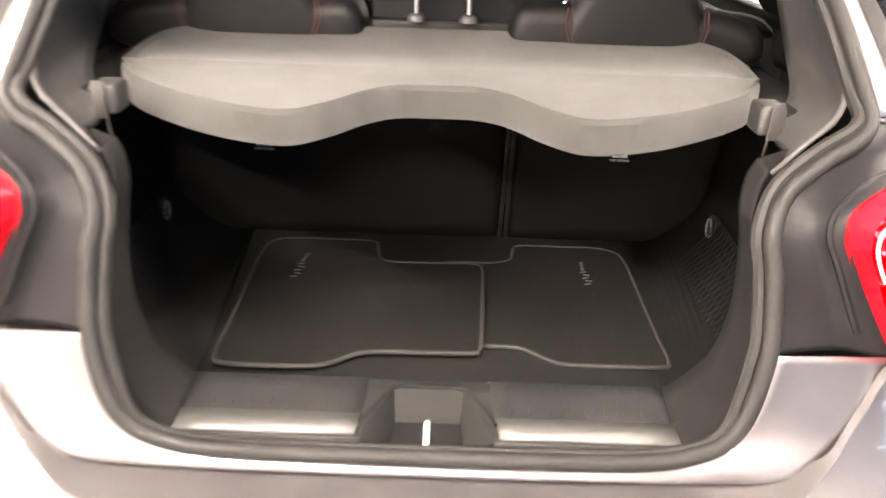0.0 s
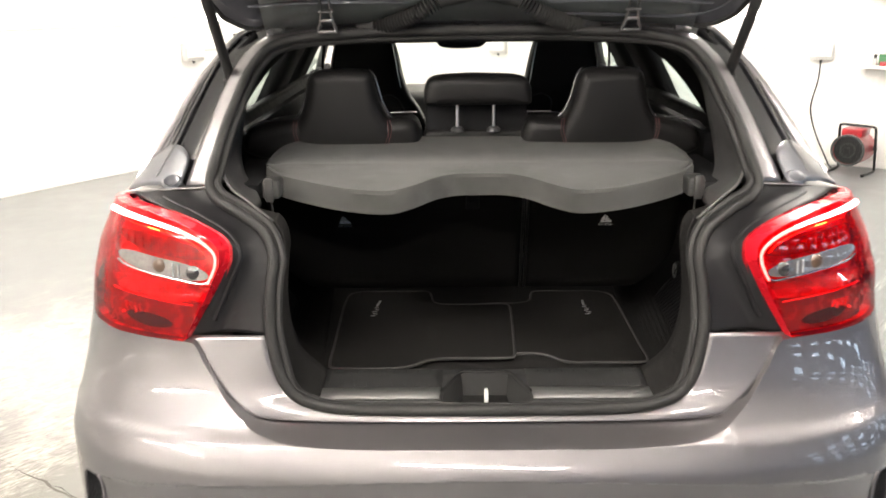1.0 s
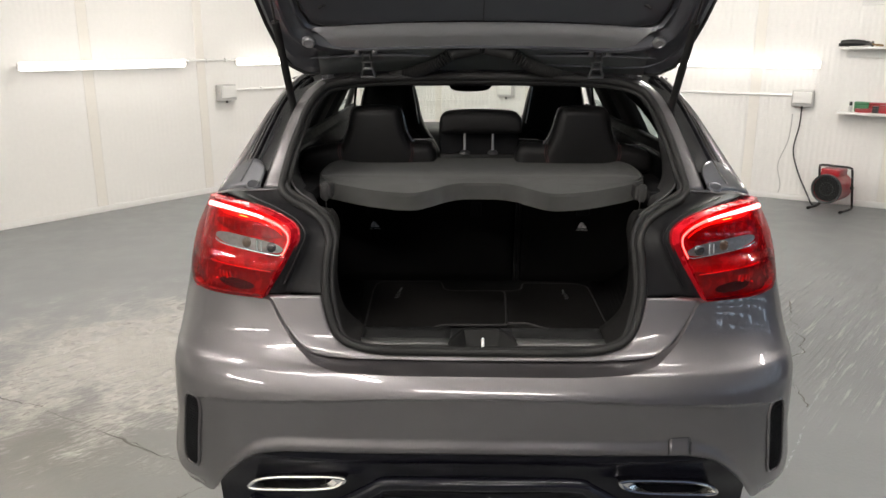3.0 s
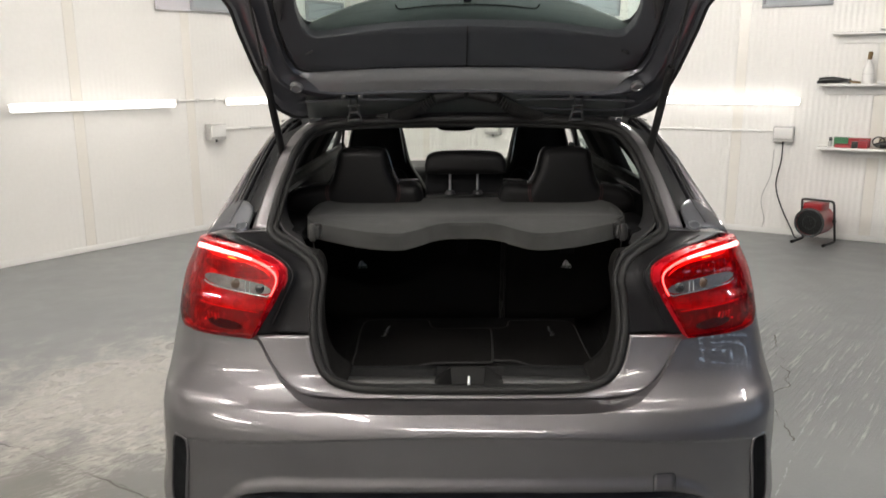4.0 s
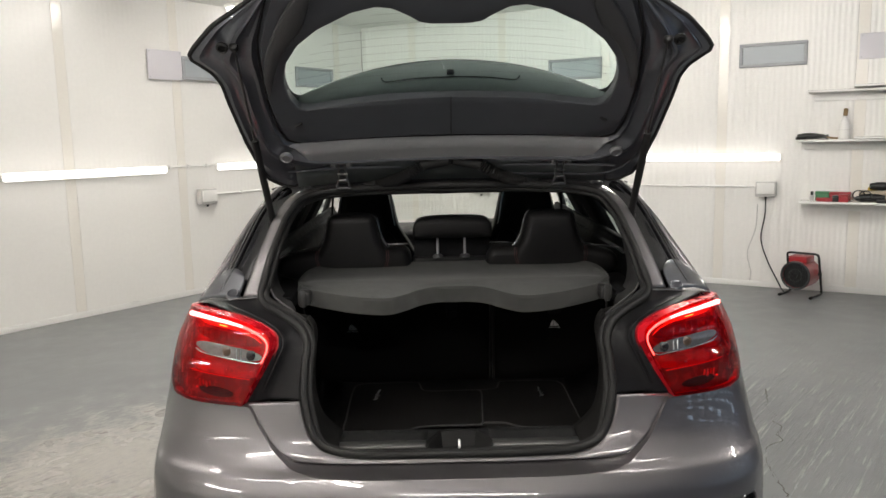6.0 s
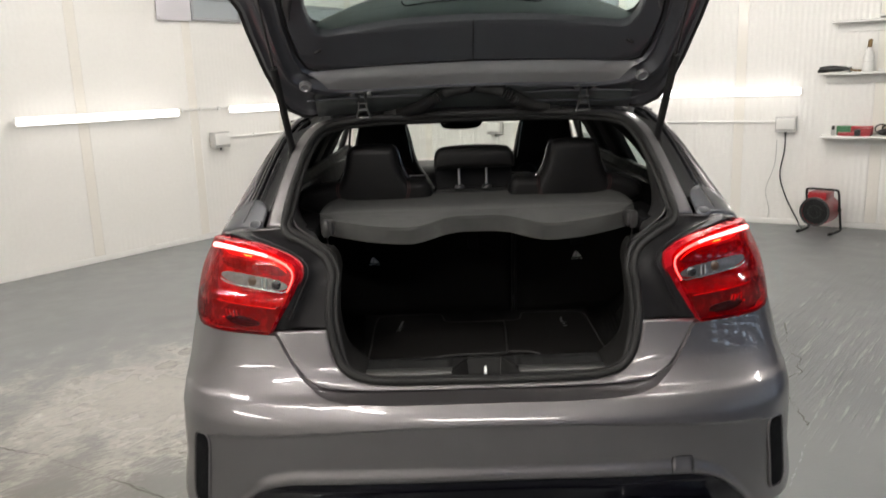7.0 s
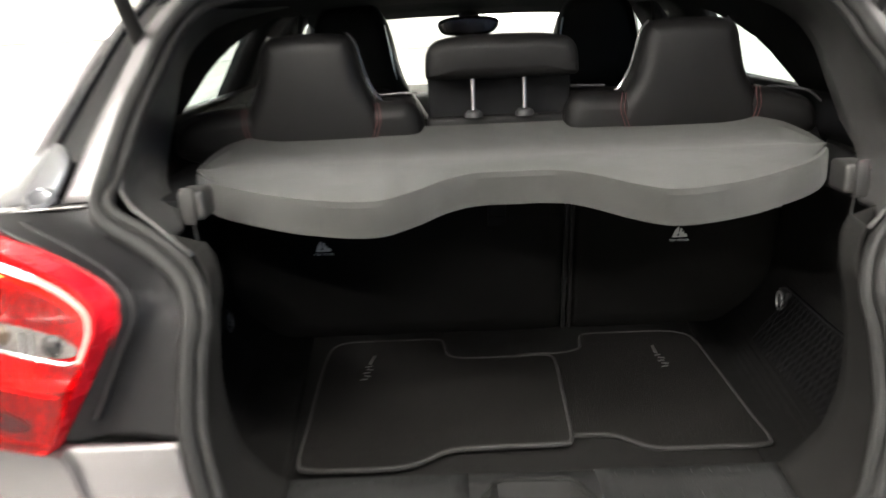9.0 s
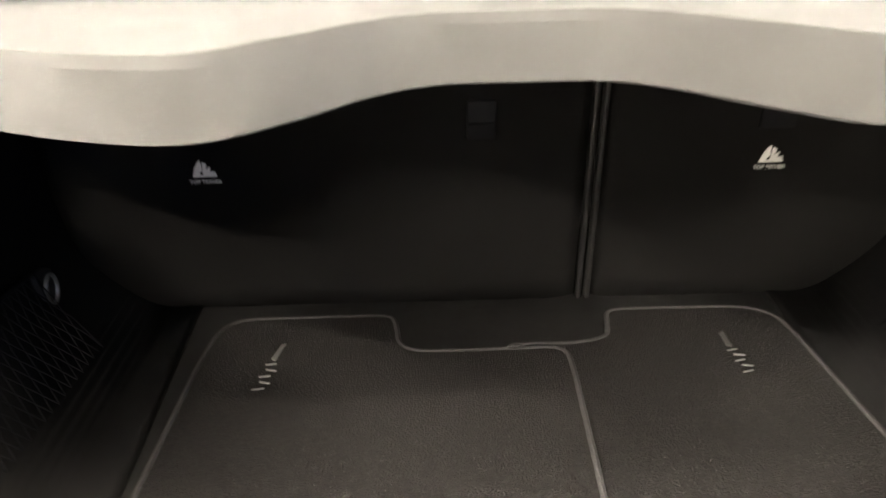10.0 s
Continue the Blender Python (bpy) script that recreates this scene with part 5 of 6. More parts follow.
for y, z in ((0.088, 0.712), (0.096, 0.7215), (0.14, 0.725), (0.19, 0.7275), (0.225, 0.725), (0.24, 0.712), (0.246, 0.664)):
    sill.append([(x, y + (0 if abs(x) > 0.1 or y < 0.1 else 0.0), z) for x in np.linspace(-0.345, -0.088, 12)])
for s in (1, -1):
    v, f = grid(sill)
    if s == -1:
        v, f = mirrored(v, f)
    thicken(part("sill_trim", (v, f), SILL, car, "ribbed black load sill trim"), 0.004, 0)
    plate = [[(s * x, y, z) for x in np.linspace(0.092, 0.336, 6)] for y, z in ((0.0985, 0.7245), (0.119, 0.7265), (0.139, 0.728))]
    thicken(part("sill_plate", grid(plate), SILL_STEEL, car, "dull metal sill strip"), 0.002, 0)
    for k in range(9):
        x = s * (0.115 + 0.026 * k)
        part("sill_rib", rod((x, 0.15, 0.7265), (x, 0.215, 0.7265), 0.0022, 6), SILL, car)
well_out = [(-0.09, 0.094, 0.723), (-0.086, 0.115, 0.727), (-0.05, 0.193, 0.730), (0.05, 0.193, 0.730), (0.086, 0.115, 0.727), (0.09, 0.094, 0.723)]
well_in = [(-0.05, 0.098, 0.694), (-0.05, 0.115, 0.693), (-0.046, 0.165, 0.695), (0.046, 0.165, 0.695), (0.05, 0.115, 0.693), (0.05, 0.098, 0.694)]
rim = [(x * 1.06, y + 0.004, z + 0.004) for x, y, z in well_out]
lw = part("latch_well", grid([[Vector(p) for p in k] for k in (rim, well_out, well_in)]), WELL, car, "black recessed latch well", 30)
part("well_floor", rbox((-0.052, 0.085, 0.686), (0.052, 0.17, 0.694), 0.001), WELL, lw)
part("well_back", grid([[(x, y, z) for x in np.linspace(-0.0885, 0.0885, 8)] for y, z in ((0.192, 0.7285), (0.225, 0.7255), (0.24, 0.7125), (0.246, 0.664))]), SILL, lw)
for s in (1, -1):
    inner = [(s * 0.0895, 0.094, 0.7235), (s * 0.086, 0.115, 0.7275), (s * 0.068, 0.154, 0.7292), (s * 0.05, 0.193, 0.7303)]
    part("well_shoulder", grid([inner, [(s * 0.0896, y, z - 0.0015) for _, y, z in inner]]), SILL, lw)
edge = [Vector(p) for p in rim[1:5]]
bent = [edge[0]]
for a, b, c in zip(edge, edge[1:], edge[2:]):
    bent += [b + (a - b).normalized() * 0.012, b + ((a - b).normalized() + (c - b).normalized()) * 0.0035, b + (c - b).normalized() * 0.012]
part("well_edge", sweep(bent + [edge[3]], 0.003, 6), WELL, lw)
part("latch_loop", sweep(spline([(0, 0.092, 0.694), (0, 0.093, 0.728), (0, 0.106, 0.739), (0, 0.119, 0.728), (0, 0.12, 0.694)], 24), 0.0038, 8), ZINC, lw, "bright latch striker")


# ---- parcel shelf ----
def build_shelf():
    lip_top = [(-0.50, 0.50, 1.116), (-0.455, 0.435, 1.113), (-0.39, 0.375, 1.112), (-0.30, 0.315, 1.110), (-0.205, 0.287, 1.109), (-0.15, 0.318, 1.113), (-0.105, 0.38, 1.115), (-0.06, 0.414, 1.116), (0, 0.418, 1.116)]
    lip_top = lip_top + [(-x, y, z) for x, y, z in lip_top[-2::-1]]
    n = 90
    top = [Vector(p) for p in spline(lip_top, n)]
    back = [(-0.502, 0.505, 1.121), (-0.498, 0.58, 1.132), (-0.478, 0.655, 1.141), (-0.42, 0.705, 1.143), (-0.2, 0.722, 1.145), (0, 0.724, 1.145)]
    back = [Vector(p) for p in spline(back + [(-x, y, z) for x, y, z in back[-2::-1]], n)]
    crease = [a.lerp(b, 0.36 + 0.1 * smooth(0.1, 0.25, abs(a.x)) - 0.05 * smooth(0.3, 0.5, abs(a.x))) for a, b in zip(top, back)]
    crease = [Vector((p.x, p.y + (0.5 - p.y) * (1 - smooth(0.36, 0.46, abs(p.x))), 1.123)) for p in crease]
    rows = []
    # underside, lip, rounded edge, near slope, far slope
    rows.append([p + Vector((0, 0.03, -0.050)) for p in top])
    rows.append([p + Vector((0, 0.002, -0.052)) for p in top])
    rows.append([p + Vector((0, -0.012, -0.049)) for p in top])
    rows.append([p + Vector((0, -0.009, -0.008)) for p in top])
    rows.append([p + Vector((0, -0.004, -0.0005)) for p in top])
    rows.append([p + Vector((0, 0.006, 0.001)) for p in top])
    for u in (0.25, 0.5, 0.75):
        rows.append([a.lerp(b, u) + Vector((0, 0, 0.003 * math.sin(math.pi * u))) for a, b in zip(top, crease)])
    rows.append([p + Vector((0, -0.006, 0)) for p in crease])
    rows.append(crease)
    for u in (0.1, 0.5, 0.9, 1.0):
        rows.append([a.lerp(b, u) + Vector((0, 0, -0.013 * math.sin(math.pi * u) ** 0.5)) for a, b in zip(crease, back)])
    rows.append([p + Vector((0, 0.004, -0.02)) for p in back])
    s = part("parcel_shelf", grid(rows), SHELF, car, "grey felt parcel shelf with a wavy front edge", 28)
    for k in (-1, 1):
        br = part("shelf_bracket", rbox((k * 0.448 - 0.018, 0.297, 1.088), (k * 0.448 + 0.018, 0.345, 1.13), 0.007, 3), HOOK, car, "grey plastic shelf hook")
        part("hook_plate", rbox((k * 0.450 - 0.009, 0.291, 1.084), (k * 0.450 + 0.009, 0.297, 1.136), 0.003), HOOK, br)
        part("shelf_cord", sweep(spline([(k * 0.452, 0.31, 1.09), (k * 0.448, 0.31, 1.04), (k * 0.444, 0.30, 1.0)], 12), 0.0022, 6), RUBBER, s)
        part("shelf_support", rbox((k * 0.548 - 0.045, 0.42, 1.05), (k * 0.548 + 0.045, 0.74, 1.092), 0.008), FABRIC, car, "black ledge that carries the parcel shelf")
    return s


build_shelf()
# trim of the pillars inside the opening, over the boot sides
pin = [(0.43, 0.228, 1.06), (0.485, 0.265, 1.09), (0.535, 0.30, 1.118), (0.554, 0.345, 1.155), (0.545, 0.43, 1.23), (0.53, 0.485, 1.285), (0.51, 0.535, 1.335), (0.475, 0.575, 1.378), (0.43, 0.60, 1.392), (0.35, 0.62, 1.40), (0.0, 0.63, 1.408)]
pout = [(0.485, 0.36, 1.06), (0.51, 0.42, 1.075), (0.56, 0.52, 1.10), (0.60, 0.66, 1.135), (0.605, 0.74, 1.20), (0.605, 0.81, 1.265), (0.59, 0.89, 1.315), (0.55, 0.98, 1.35), (0.46, 1.1, 1.375), (0.35, 1.1, 1.388), (0, 1.1, 1.39)]
both("pillar_lining", loft(pin, pout, 50, 8, lambda u: Vector((0.03, 0, 0)) * math.sin(math.pi * u) * 0.6), PILLAR_LINER, "dark inner pillar lining", 0.006)


# ---- rear seat ----
def seat_y(z):
    return 0.878 - (z - 0.66) * 0.215


def back_panel(x0, x1):
    rows = []
    for z in np.linspace(0.665, 1.135, 14):
        rows.append([(x, seat_y(z) + 0.012 * (abs((x - (x0 + x1) / 2) / ((x1 - x0) / 2)) ** 24), z) for x in np.linspace(x0, x1, 40)])
    ob = part("seat_back", grid(rows), CARPET, car, "black carpeted rear seat back")
    return thicken(ob, 0.05, -1)


rear_l = back_panel(-0.585, 0.135)
rear_r = back_panel(0.157, 0.585)
for x in (0.1355, 0.148):
    part("back_hinge_strip", rbox((x, 0.0, 0), (x + 0.008, 0.014, 0.5), 0.003, 2, Matrix.Translation((0, 0.876, 0.66)) @ pose(0, 0, 0, 12.1)), RUBBER, car)


def on_back(x, z, off=0.004):
    return Vector((x, seat_y(z) - off, z))


for s, host in ((-0.368, rear_l), (0.374, rear_r)):
    # tether mark: a small anchor sign over a line of letters
    m = Matrix.Translation(on_back(s, 0.872, 0.005)) @ pose(0, 0, 0, 90 + 12.1) @ Matrix.Diagonal((0.86, 0.86, 1, 1))
    part("tether_sign", slab([(-0.018, 0.009), (-0.013, 0.026), (-0.006, 0.036), (-0.003, 0.037), (-0.002, 0.020), (-0.008, 0.014), (-0.002, 0.012), (0.0, 0.034), (0.006, 0.031), (0.004, 0.022), (0.011, 0.026), (0.009, 0.018), (0.017, 0.018), (0.019, 0.009)], 0, 0.001, 0, m), LABEL_WHITE, host, "white printed anchor sign")
    tx = bpy.data.curves.new("tether_words", "FONT")
    tx.body, tx.size, tx.align_x, tx.extrude = "TOP TETHER", 0.0085, "CENTER", 0.0004
    tx.materials.append(LABEL_WHITE)
    o = new("tether_words", tx)
    o.parent, o.matrix_world = host, m @ Matrix.Translation((0, -0.002, 0.0008))
    part("tether_slot", rbox((s - 0.024, 0, 0), (s + 0.024, 0.01, 0.05), 0.004, 2, Matrix.Translation((0, seat_y(0.925) - 0.004, 0.925)) @ pose(0, 0, 0, 12.1)), MATT_BLACK, host)
m = Matrix.Translation((0, seat_y(0.92) - 0.004, 0.92)) @ pose(0, 0, 0, 12.1)
part("tether_slot", rbox((-0.024, 0, 0), (0.014, 0.01, 0.055), 0.004, 2, m), MATT_BLACK, rear_l)
part("slot_bar", rod(m @ Vector((-0.022, -0.002, 0.024)), m @ Vector((0.012, -0.002, 0.024)), 0.0018, 6), MATT_BLACK, rear_l)


def cushion(outline, y0, y1, bevel, m=None, puff=0.006):
    """A stuffed pad: an outline in x and z between two depths, with rounded edges and a slight swell."""
    p = np.array(outline, float)
    for _ in range(3):
        q = np.roll(p, -1, 0)
        p = np.stack([0.75 * p + 0.25 * q, 0.25 * p + 0.75 * q], 1).reshape(-1, 2)
    area = 0.5 * np.sum(p[:, 0] * np.roll(p[:, 1], -1) - np.roll(p[:, 0], -1) * p[:, 1])
    if area < 0:
        p = p[::-1]
    t = np.roll(p, -1, 0) - np.roll(p, 1, 0)
    t /= np.linalg.norm(t, axis=1)[:, None]
    inward, mid = np.stack([-t[:, 1], t[:, 0]], 1), p.mean(0)
    half = (p.max(0) - p.min(0)) / 2
    rows = []

    def ring(loop, y, swell=0.0):
        w = [swell * max(1 - (c[0] / half[0]) ** 2, 0) * max(1 - (c[1] / half[1]) ** 2, 0) for c in loop - mid]
        rows.append([Vector((x, y - d, z)) for (x, z), d in zip(loop, w)])
    for r in (0.02, 0.2, 0.4, 0.6, 0.75, 0.88):
        ring(mid + (p + inward * bevel - mid) * r, y0, puff)
    for a in np.linspace(0, math.pi / 2, 6):
        ring(p + inward * bevel * (1 - math.sin(a)), y0 + bevel * (1 - math.cos(a)), puff * (1 - a / 1.6))
    for a in np.linspace(math.pi / 2, 0, 5):
        ring(p + inward * bevel * (1 - math.sin(a)), y1 - bevel * (1 - math.cos(a)))
    ring(mid + (p - mid) * 0.02, y1)
    v, f = grid(rows, True)
    if m is not None:
        v = [m @ q for q in v]
    return v, [tuple(reversed(q)) for q in f]


for s in (-1, 1):
    cx = s * 0.332 - 0.012
    shoulder = [(cx - 0.262, 1.08), (cx - 0.265, 1.16), (cx - 0.20, 1.186), (cx - 0.12, 1.197), (cx + 0.12, 1.195), (cx + 0.2, 1.197), (cx + 0.205, 1.08)]
    if s == 1:
        shoulder = [(2 * cx - x, z) for x, z in shoulder][::-1]
    sh = part("seat_shoulder", cushion(shoulder, 0.695, 0.83, 0.03), LEATHER, car, "black leather rear seat shoulder")
    rest = [(0.132, 1.07), (0.135, 1.15), (0.121, 1.185), (0.10, 1.22), (0.09, 1.265), (0.084, 1.298), (0.07, 1.316), (0.02, 1.32)]
    hx = cx + (0.022 if s == 1 else 0.0)
    rest = [(hx + x, z) for x, z in rest] + [(hx - x, z) for x, z in rest[::-1]]
    part("headrest", cushion(rest, 0.690, 0.775, 0.026, puff=0.008), LEATHER, sh, "black leather integrated headrest")
    for k in (-1, 1):
        p = [(hx + k * 0.116, 0.694, 1.195), (hx + k * 0.119, 0.690, 1.165), (hx + k * 0.112, 0.688, 1.14), (hx + k * 0.106, 0.687, 1.115)]
        for d in (0, 0.007):
            part("seam_stitch", sweep(spline([(x + k * d, y - 0.001, z) for x, y, z in p], 16), 0.0009, 5), STITCH, sh, "red seam stitching")
    # tubes added along the headrest edges stand in for light reflected off the leather
    for k in (-1, 1):
        end = [(hx + k * 0.262, 0.75, 1.158), (hx + k * 0.236, 0.744, 1.178), (hx + k * 0.2, 0.744, 1.186)] if k == s else []
        edge = end + [(hx + k * 0.165, 0.745, 1.189 if k == s else 1.180), (hx + k * 0.137, 0.742, 1.186), (hx + k * 0.116, 0.738, 1.206), (hx + k * 0.101, 0.736, 1.235), (hx + k * 0.0915, 0.734, 1.27), (hx + k * 0.084, 0.733, 1.30), (hx + k * 0.07, 0.733, 1.3175)]
        part("headrest_glint", sweep(spline(edge, 30), 0.003, 8), GLOSS_EDGE, sh, "thin glossy tube added for the glint on the headrest edge")
    part("release_knob", rbox((s * 0.5 - 0.02, 0.73, 1.165), (s * 0.5 + 0.02, 0.76, 1.185), 0.006), DARK_STEEL, sh)
    part("hinge_bar", rod((cx - s * 0.12, 0.76, 1.203), (cx - s * 0.19, 0.76, 1.205), 0.0025, 8), DARK_STEEL, sh)
part("centre_back", rbox((-0.137, 0.735, 1.06), (0.134, 0.83, 1.16), 0.012, 3), LEATHER, car, "black leather centre seat back")
rest = part("centre_headrest", cushion([(-0.134, 1.234), (-0.134, 1.245), (-0.133, 1.275), (-0.122, 1.294), (-0.10, 1.302), (-0.04, 1.306), (0.046, 1.306), (0.106, 1.302), (0.128, 1.294), (0.139, 1.275), (0.140, 1.245), (0.140, 1.234), (0.128, 1.230), (-0.122, 1.230)], 0.675, 0.775, 0.02), LEATHER, car, "raised black leather centre headrest")
part("headrest_skirt", rbox((-0.132, 0.745, 1.15), (0.134, 0.785, 1.26), 0.008), FABRIC, rest)
for x in (-0.049, 0.045):
    part("headrest_post", rod((x, 0.715, 1.162), (x, 0.715, 1.255), 0.0042, 12), STEEL, rest, "chrome headrest post")
    part("post_guide", lathe([(0.017, 0.0), (0.017, 0.006), (0.012, 0.012), (0.008, 0.013)], 18, Matrix.Translation((x, 0.715, 1.160))), PLASTIC, rest)


# ---- front cabin ----
def front_seat(cx):
    m = pose(0, 0, 0)
    back = [(cx - 0.25, 0.55), (cx - 0.265, 0.95), (cx - 0.215, 1.06), (cx - 0.155, 1.14), (cx - 0.125, 1.30), (cx - 0.095, 1.37), (cx - 0.05, 1.395), (cx + 0.05, 1.395), (cx + 0.095, 1.37), (cx + 0.125, 1.30), (cx + 0.155, 1.14), (cx + 0.215, 1.06), (cx + 0.265, 0.95), (cx + 0.25, 0.55)]
    st = part("front_seat", cushion(back, 1.78, 1.92, 0.035, m), LEATHER, car, "black leather sports front seat")
    part("seat_cushion", rbox((cx - 0.26, 1.85, 0.42), (cx + 0.26, 2.4, 0.6), 0.05, 3), LEATHER, st)
    for k in (-1, 1):
        p = [(cx + k * 0.185, 1.79, 1.07), (cx + k * 0.143, 1.786, 1.14), (cx + k * 0.124, 1.786, 1.25), (cx + k * 0.112, 1.788, 1.32)]
        part("piping", sweep(spline(p, 24), 0.0032, 6), STEEL, st, "light grey seat piping")
    inward = -1 if cx > 0 else 1
    hole = [(cx + inward * 0.06, 1.775, 1.03), (cx + inward * 0.05, 1.775, 1.10), (cx + inward * 0.085, 1.775, 1.128), (cx + inward * 0.125, 1.777, 1.115), (cx + inward * 0.15, 1.78, 1.07), (cx + inward * 0.155, 1.78, 1.03)]
    part("opening_rim", sweep(spline(hole, 40), 0.006, 8), GLOSS_EDGE, st, "glossy rim of the opening in the backrest")


for cx in (-0.395, 0.385):
    front_seat(cx)
part("rear_bench", rbox((-0.6, 0.92, 0.35), (0.6, 1.38, 0.6), 0.05, 3), LEATHER, car, "black leather rear bench")
part("dashboard", rbox((-0.68, 2.75, 0.6), (0.68, 3.25, 1.02), 0.06, 4), PLASTIC, car, "black dashboard")
part("binnacle", rbox((0.22, 2.7, 0.95), (0.52, 2.95, 1.065), 0.04, 4), PLASTIC, car)
part("display", rbox((-0.14, 2.76, 1.02), (0.06, 2.775, 1.075), 0.006), GLOSS_BLACK, car, "free-standing dashboard display")
sw = [Vector((0.37 + 0.185 * math.cos(a), 2.48 - 0.07 * math.sin(a), 0.93 + 0.172 * math.sin(a))) for a in np.linspace(0, 2 * math.pi, 40, endpoint=False)]
w = part("steering_wheel", sweep(sw, 0.016, 8, True), LEATHER, car, "black steering wheel")
part("wheel_boss", rbox((0.31, 2.47, 0.88), (0.43, 2.53, 0.98), 0.02), PLASTIC, w)
part("column", rod((0.37, 2.5, 0.93), (0.37, 2.9, 0.85), 0.03), PLASTIC, w)
part("centre_console", rbox((-0.11, 1.7, 0.35), (0.11, 2.9, 0.62), 0.03), PLASTIC, car)
part("belt_buckle", rbox((0.14, 1.74, 1.06), (0.165, 1.76, 1.085), 0.004), HEATER_RED, car, "small red buckle tongue")
mirror = part("rear_view_mirror", cushion([(-0.128, 1.322), (-0.118, 1.278), (-0.08, 1.262), (0.06, 1.262), (0.105, 1.278), (0.122, 1.322), (0.06, 1.338), (-0.06, 1.338)], 2.40, 2.44, 0.01, puff=0.0), GLOSS_BLACK, car, "black rear-view mirror")
part("mirror_stem", rod((0.0, 2.43, 1.31), (0.0, 2.52, 1.385), 0.04), PLASTIC, mirror)
for s in (-1, 1):
    part("grab_strap", sweep(spline([(s * 0.53, 1.72, 1.36), (s * 0.545, 1.75, 1.30), (s * 0.56, 1.8, 1.2), (s * 0.57, 1.85, 1.0)], 20), 0.012, 6, flat=0.25), MAT_EDGE, car, "grey seat belt webbing")

# hooks and net on the boot sides
for s in (-1, 1):
    ring = [Vector((s * 0.556, 0.742 + 0.014 * math.cos(a), 0.762 + 0.019 * math.sin(a))) for a in np.linspace(0, 2 * math.pi, 24, endpoint=False)]
    h = part("lashing_ring", sweep(ring, 0.0026, 8, True), STEEL, car, "chrome lashing ring")
    part("ring_base", rbox((s * 0.567 - 0.008, 0.725, 0.74), (s * 0.567 + 0.008, 0.76, 0.785), 0.004), PLASTIC, h)
NET_X = curve1((0.68, 0.72, 0.76, 0.80), (0.478, 0.505, 0.534, 0.552))
for s in (-1, 1):
    strands = []
    for k in range(22):
        for d in (-1, 1):
            a = 0.345 + 0.017 * k
            z0, z1 = (0.69, 0.795) if d == 1 else (0.795, 0.69)
            pts = []
            for u in np.linspace(0, 1, 6):
                y, z = min(max(a + 0.05 * u - 0.01, 0.345), 0.72), z0 + (z1 - z0) * u
                pts.append((s * (NET_X(z) + 0.03 * (y - 0.31)), y, z))
            strands.append(sweep(pts, 0.0009, 4))
    strands.append(sweep([(s * (NET_X(0.796) + 0.03 * (y - 0.31)), y, z) for y, z in ((0.34, 0.798), (0.55, 0.793), (0.735, 0.796))], 0.003, 6))
    part("side_net", joined(*strands), MATT_BLACK, car, "black elastic net on the boot side")

# ---- two folded-flat car mats lying on the boot floor ----


def car_mat(name, label, outline, z, badge):
    t = thing(name, label, "floor mat", group="car mats in the boot", at=(0, 0, 0))
    pts = spline([(x, y, 0) for x, y in outline], 160, True)
    part("carpet", slab([(p[0], p[1]) for p in pts], z - 0.003, z + 0.004), MAT_PILE, t, smooth=30)
    part("piping", sweep([(p[0], p[1], z + 0.002) for p in pts], 0.004, 8, True), MAT_EDGE, t, "grey stitched edge")
    (x0, y0), (x1, y1) = badge
    d = Vector((x1 - x0, y1 - y0, 0))
    turn = pose(0, 0, 0, 0, 0, math.degrees(math.atan2(d.y, d.x)) - 90)
    L = d.length
    part("badge", slab([(-0.004, 0), (0.002, 0.002), (0.005, L * 0.34), (-0.001, L * 0.38)], 0, 0.0015, 0, Matrix.Translation((x0, y0, z + 0.0045)) @ turn), STEEL, t, "small bright metal badge")
    for k in range(5):
        m = Matrix.Translation((x0, y0, z + 0.0045)) @ turn @ Matrix.Translation((0.002 * (-1) ** k, L * (0.45 + 0.125 * k), 0)) @ pose(0, 0, 0, 0, 0, 14 * (-1) ** k)
        part("badge_bar", rbox((-0.007, -0.0016, 0), (0.007, 0.0016, 0.0012), 0.0005, 1, m), STEEL, t)


car_mat("floor_mat", "charcoal carpet mat with grey piping lying uppermost in the boot",
        [(-0.352, 0.345), (-0.355, 0.45), (-0.36, 0.60), (-0.362, 0.70), (-0.357, 0.765), (-0.335, 0.792), (-0.29, 0.797), (-0.20, 0.797), (-0.145, 0.796), (-0.128, 0.785), (-0.122, 0.755), (-0.116, 0.718), (-0.098, 0.70), (-0.06, 0.696), (0.03, 0.698), (0.075, 0.698),
         (0.09, 0.688), (0.094, 0.66), (0.09, 0.55), (0.084, 0.42), (0.08, 0.378), (0.068, 0.368), (0.0, 0.366), (-0.09, 0.364), (-0.125, 0.355), (-0.15, 0.335), (-0.185, 0.318), (-0.25, 0.314), (-0.335, 0.318)],
        0.6795, ((-0.266, 0.722), (-0.275, 0.611)))
car_mat("floor_mat", "charcoal carpet mat with grey piping lying partly under another mat",
        [(0.02, 0.42), (0.02, 0.55), (0.02, 0.70), (0.04, 0.722), (0.10, 0.722), (0.137, 0.73), (0.155, 0.745), (0.162, 0.78), (0.168, 0.805), (0.19, 0.814), (0.27, 0.814), (0.345, 0.812), (0.385, 0.79), (0.396, 0.74), (0.396, 0.6), (0.395, 0.45), (0.396, 0.375), (0.38, 0.358), (0.30, 0.356), (0.22, 0.357), (0.188, 0.372), (0.16, 0.396), (0.13, 0.405), (0.06, 0.406)],
        0.6715, ((0.301, 0.738), (0.304, 0.636)))
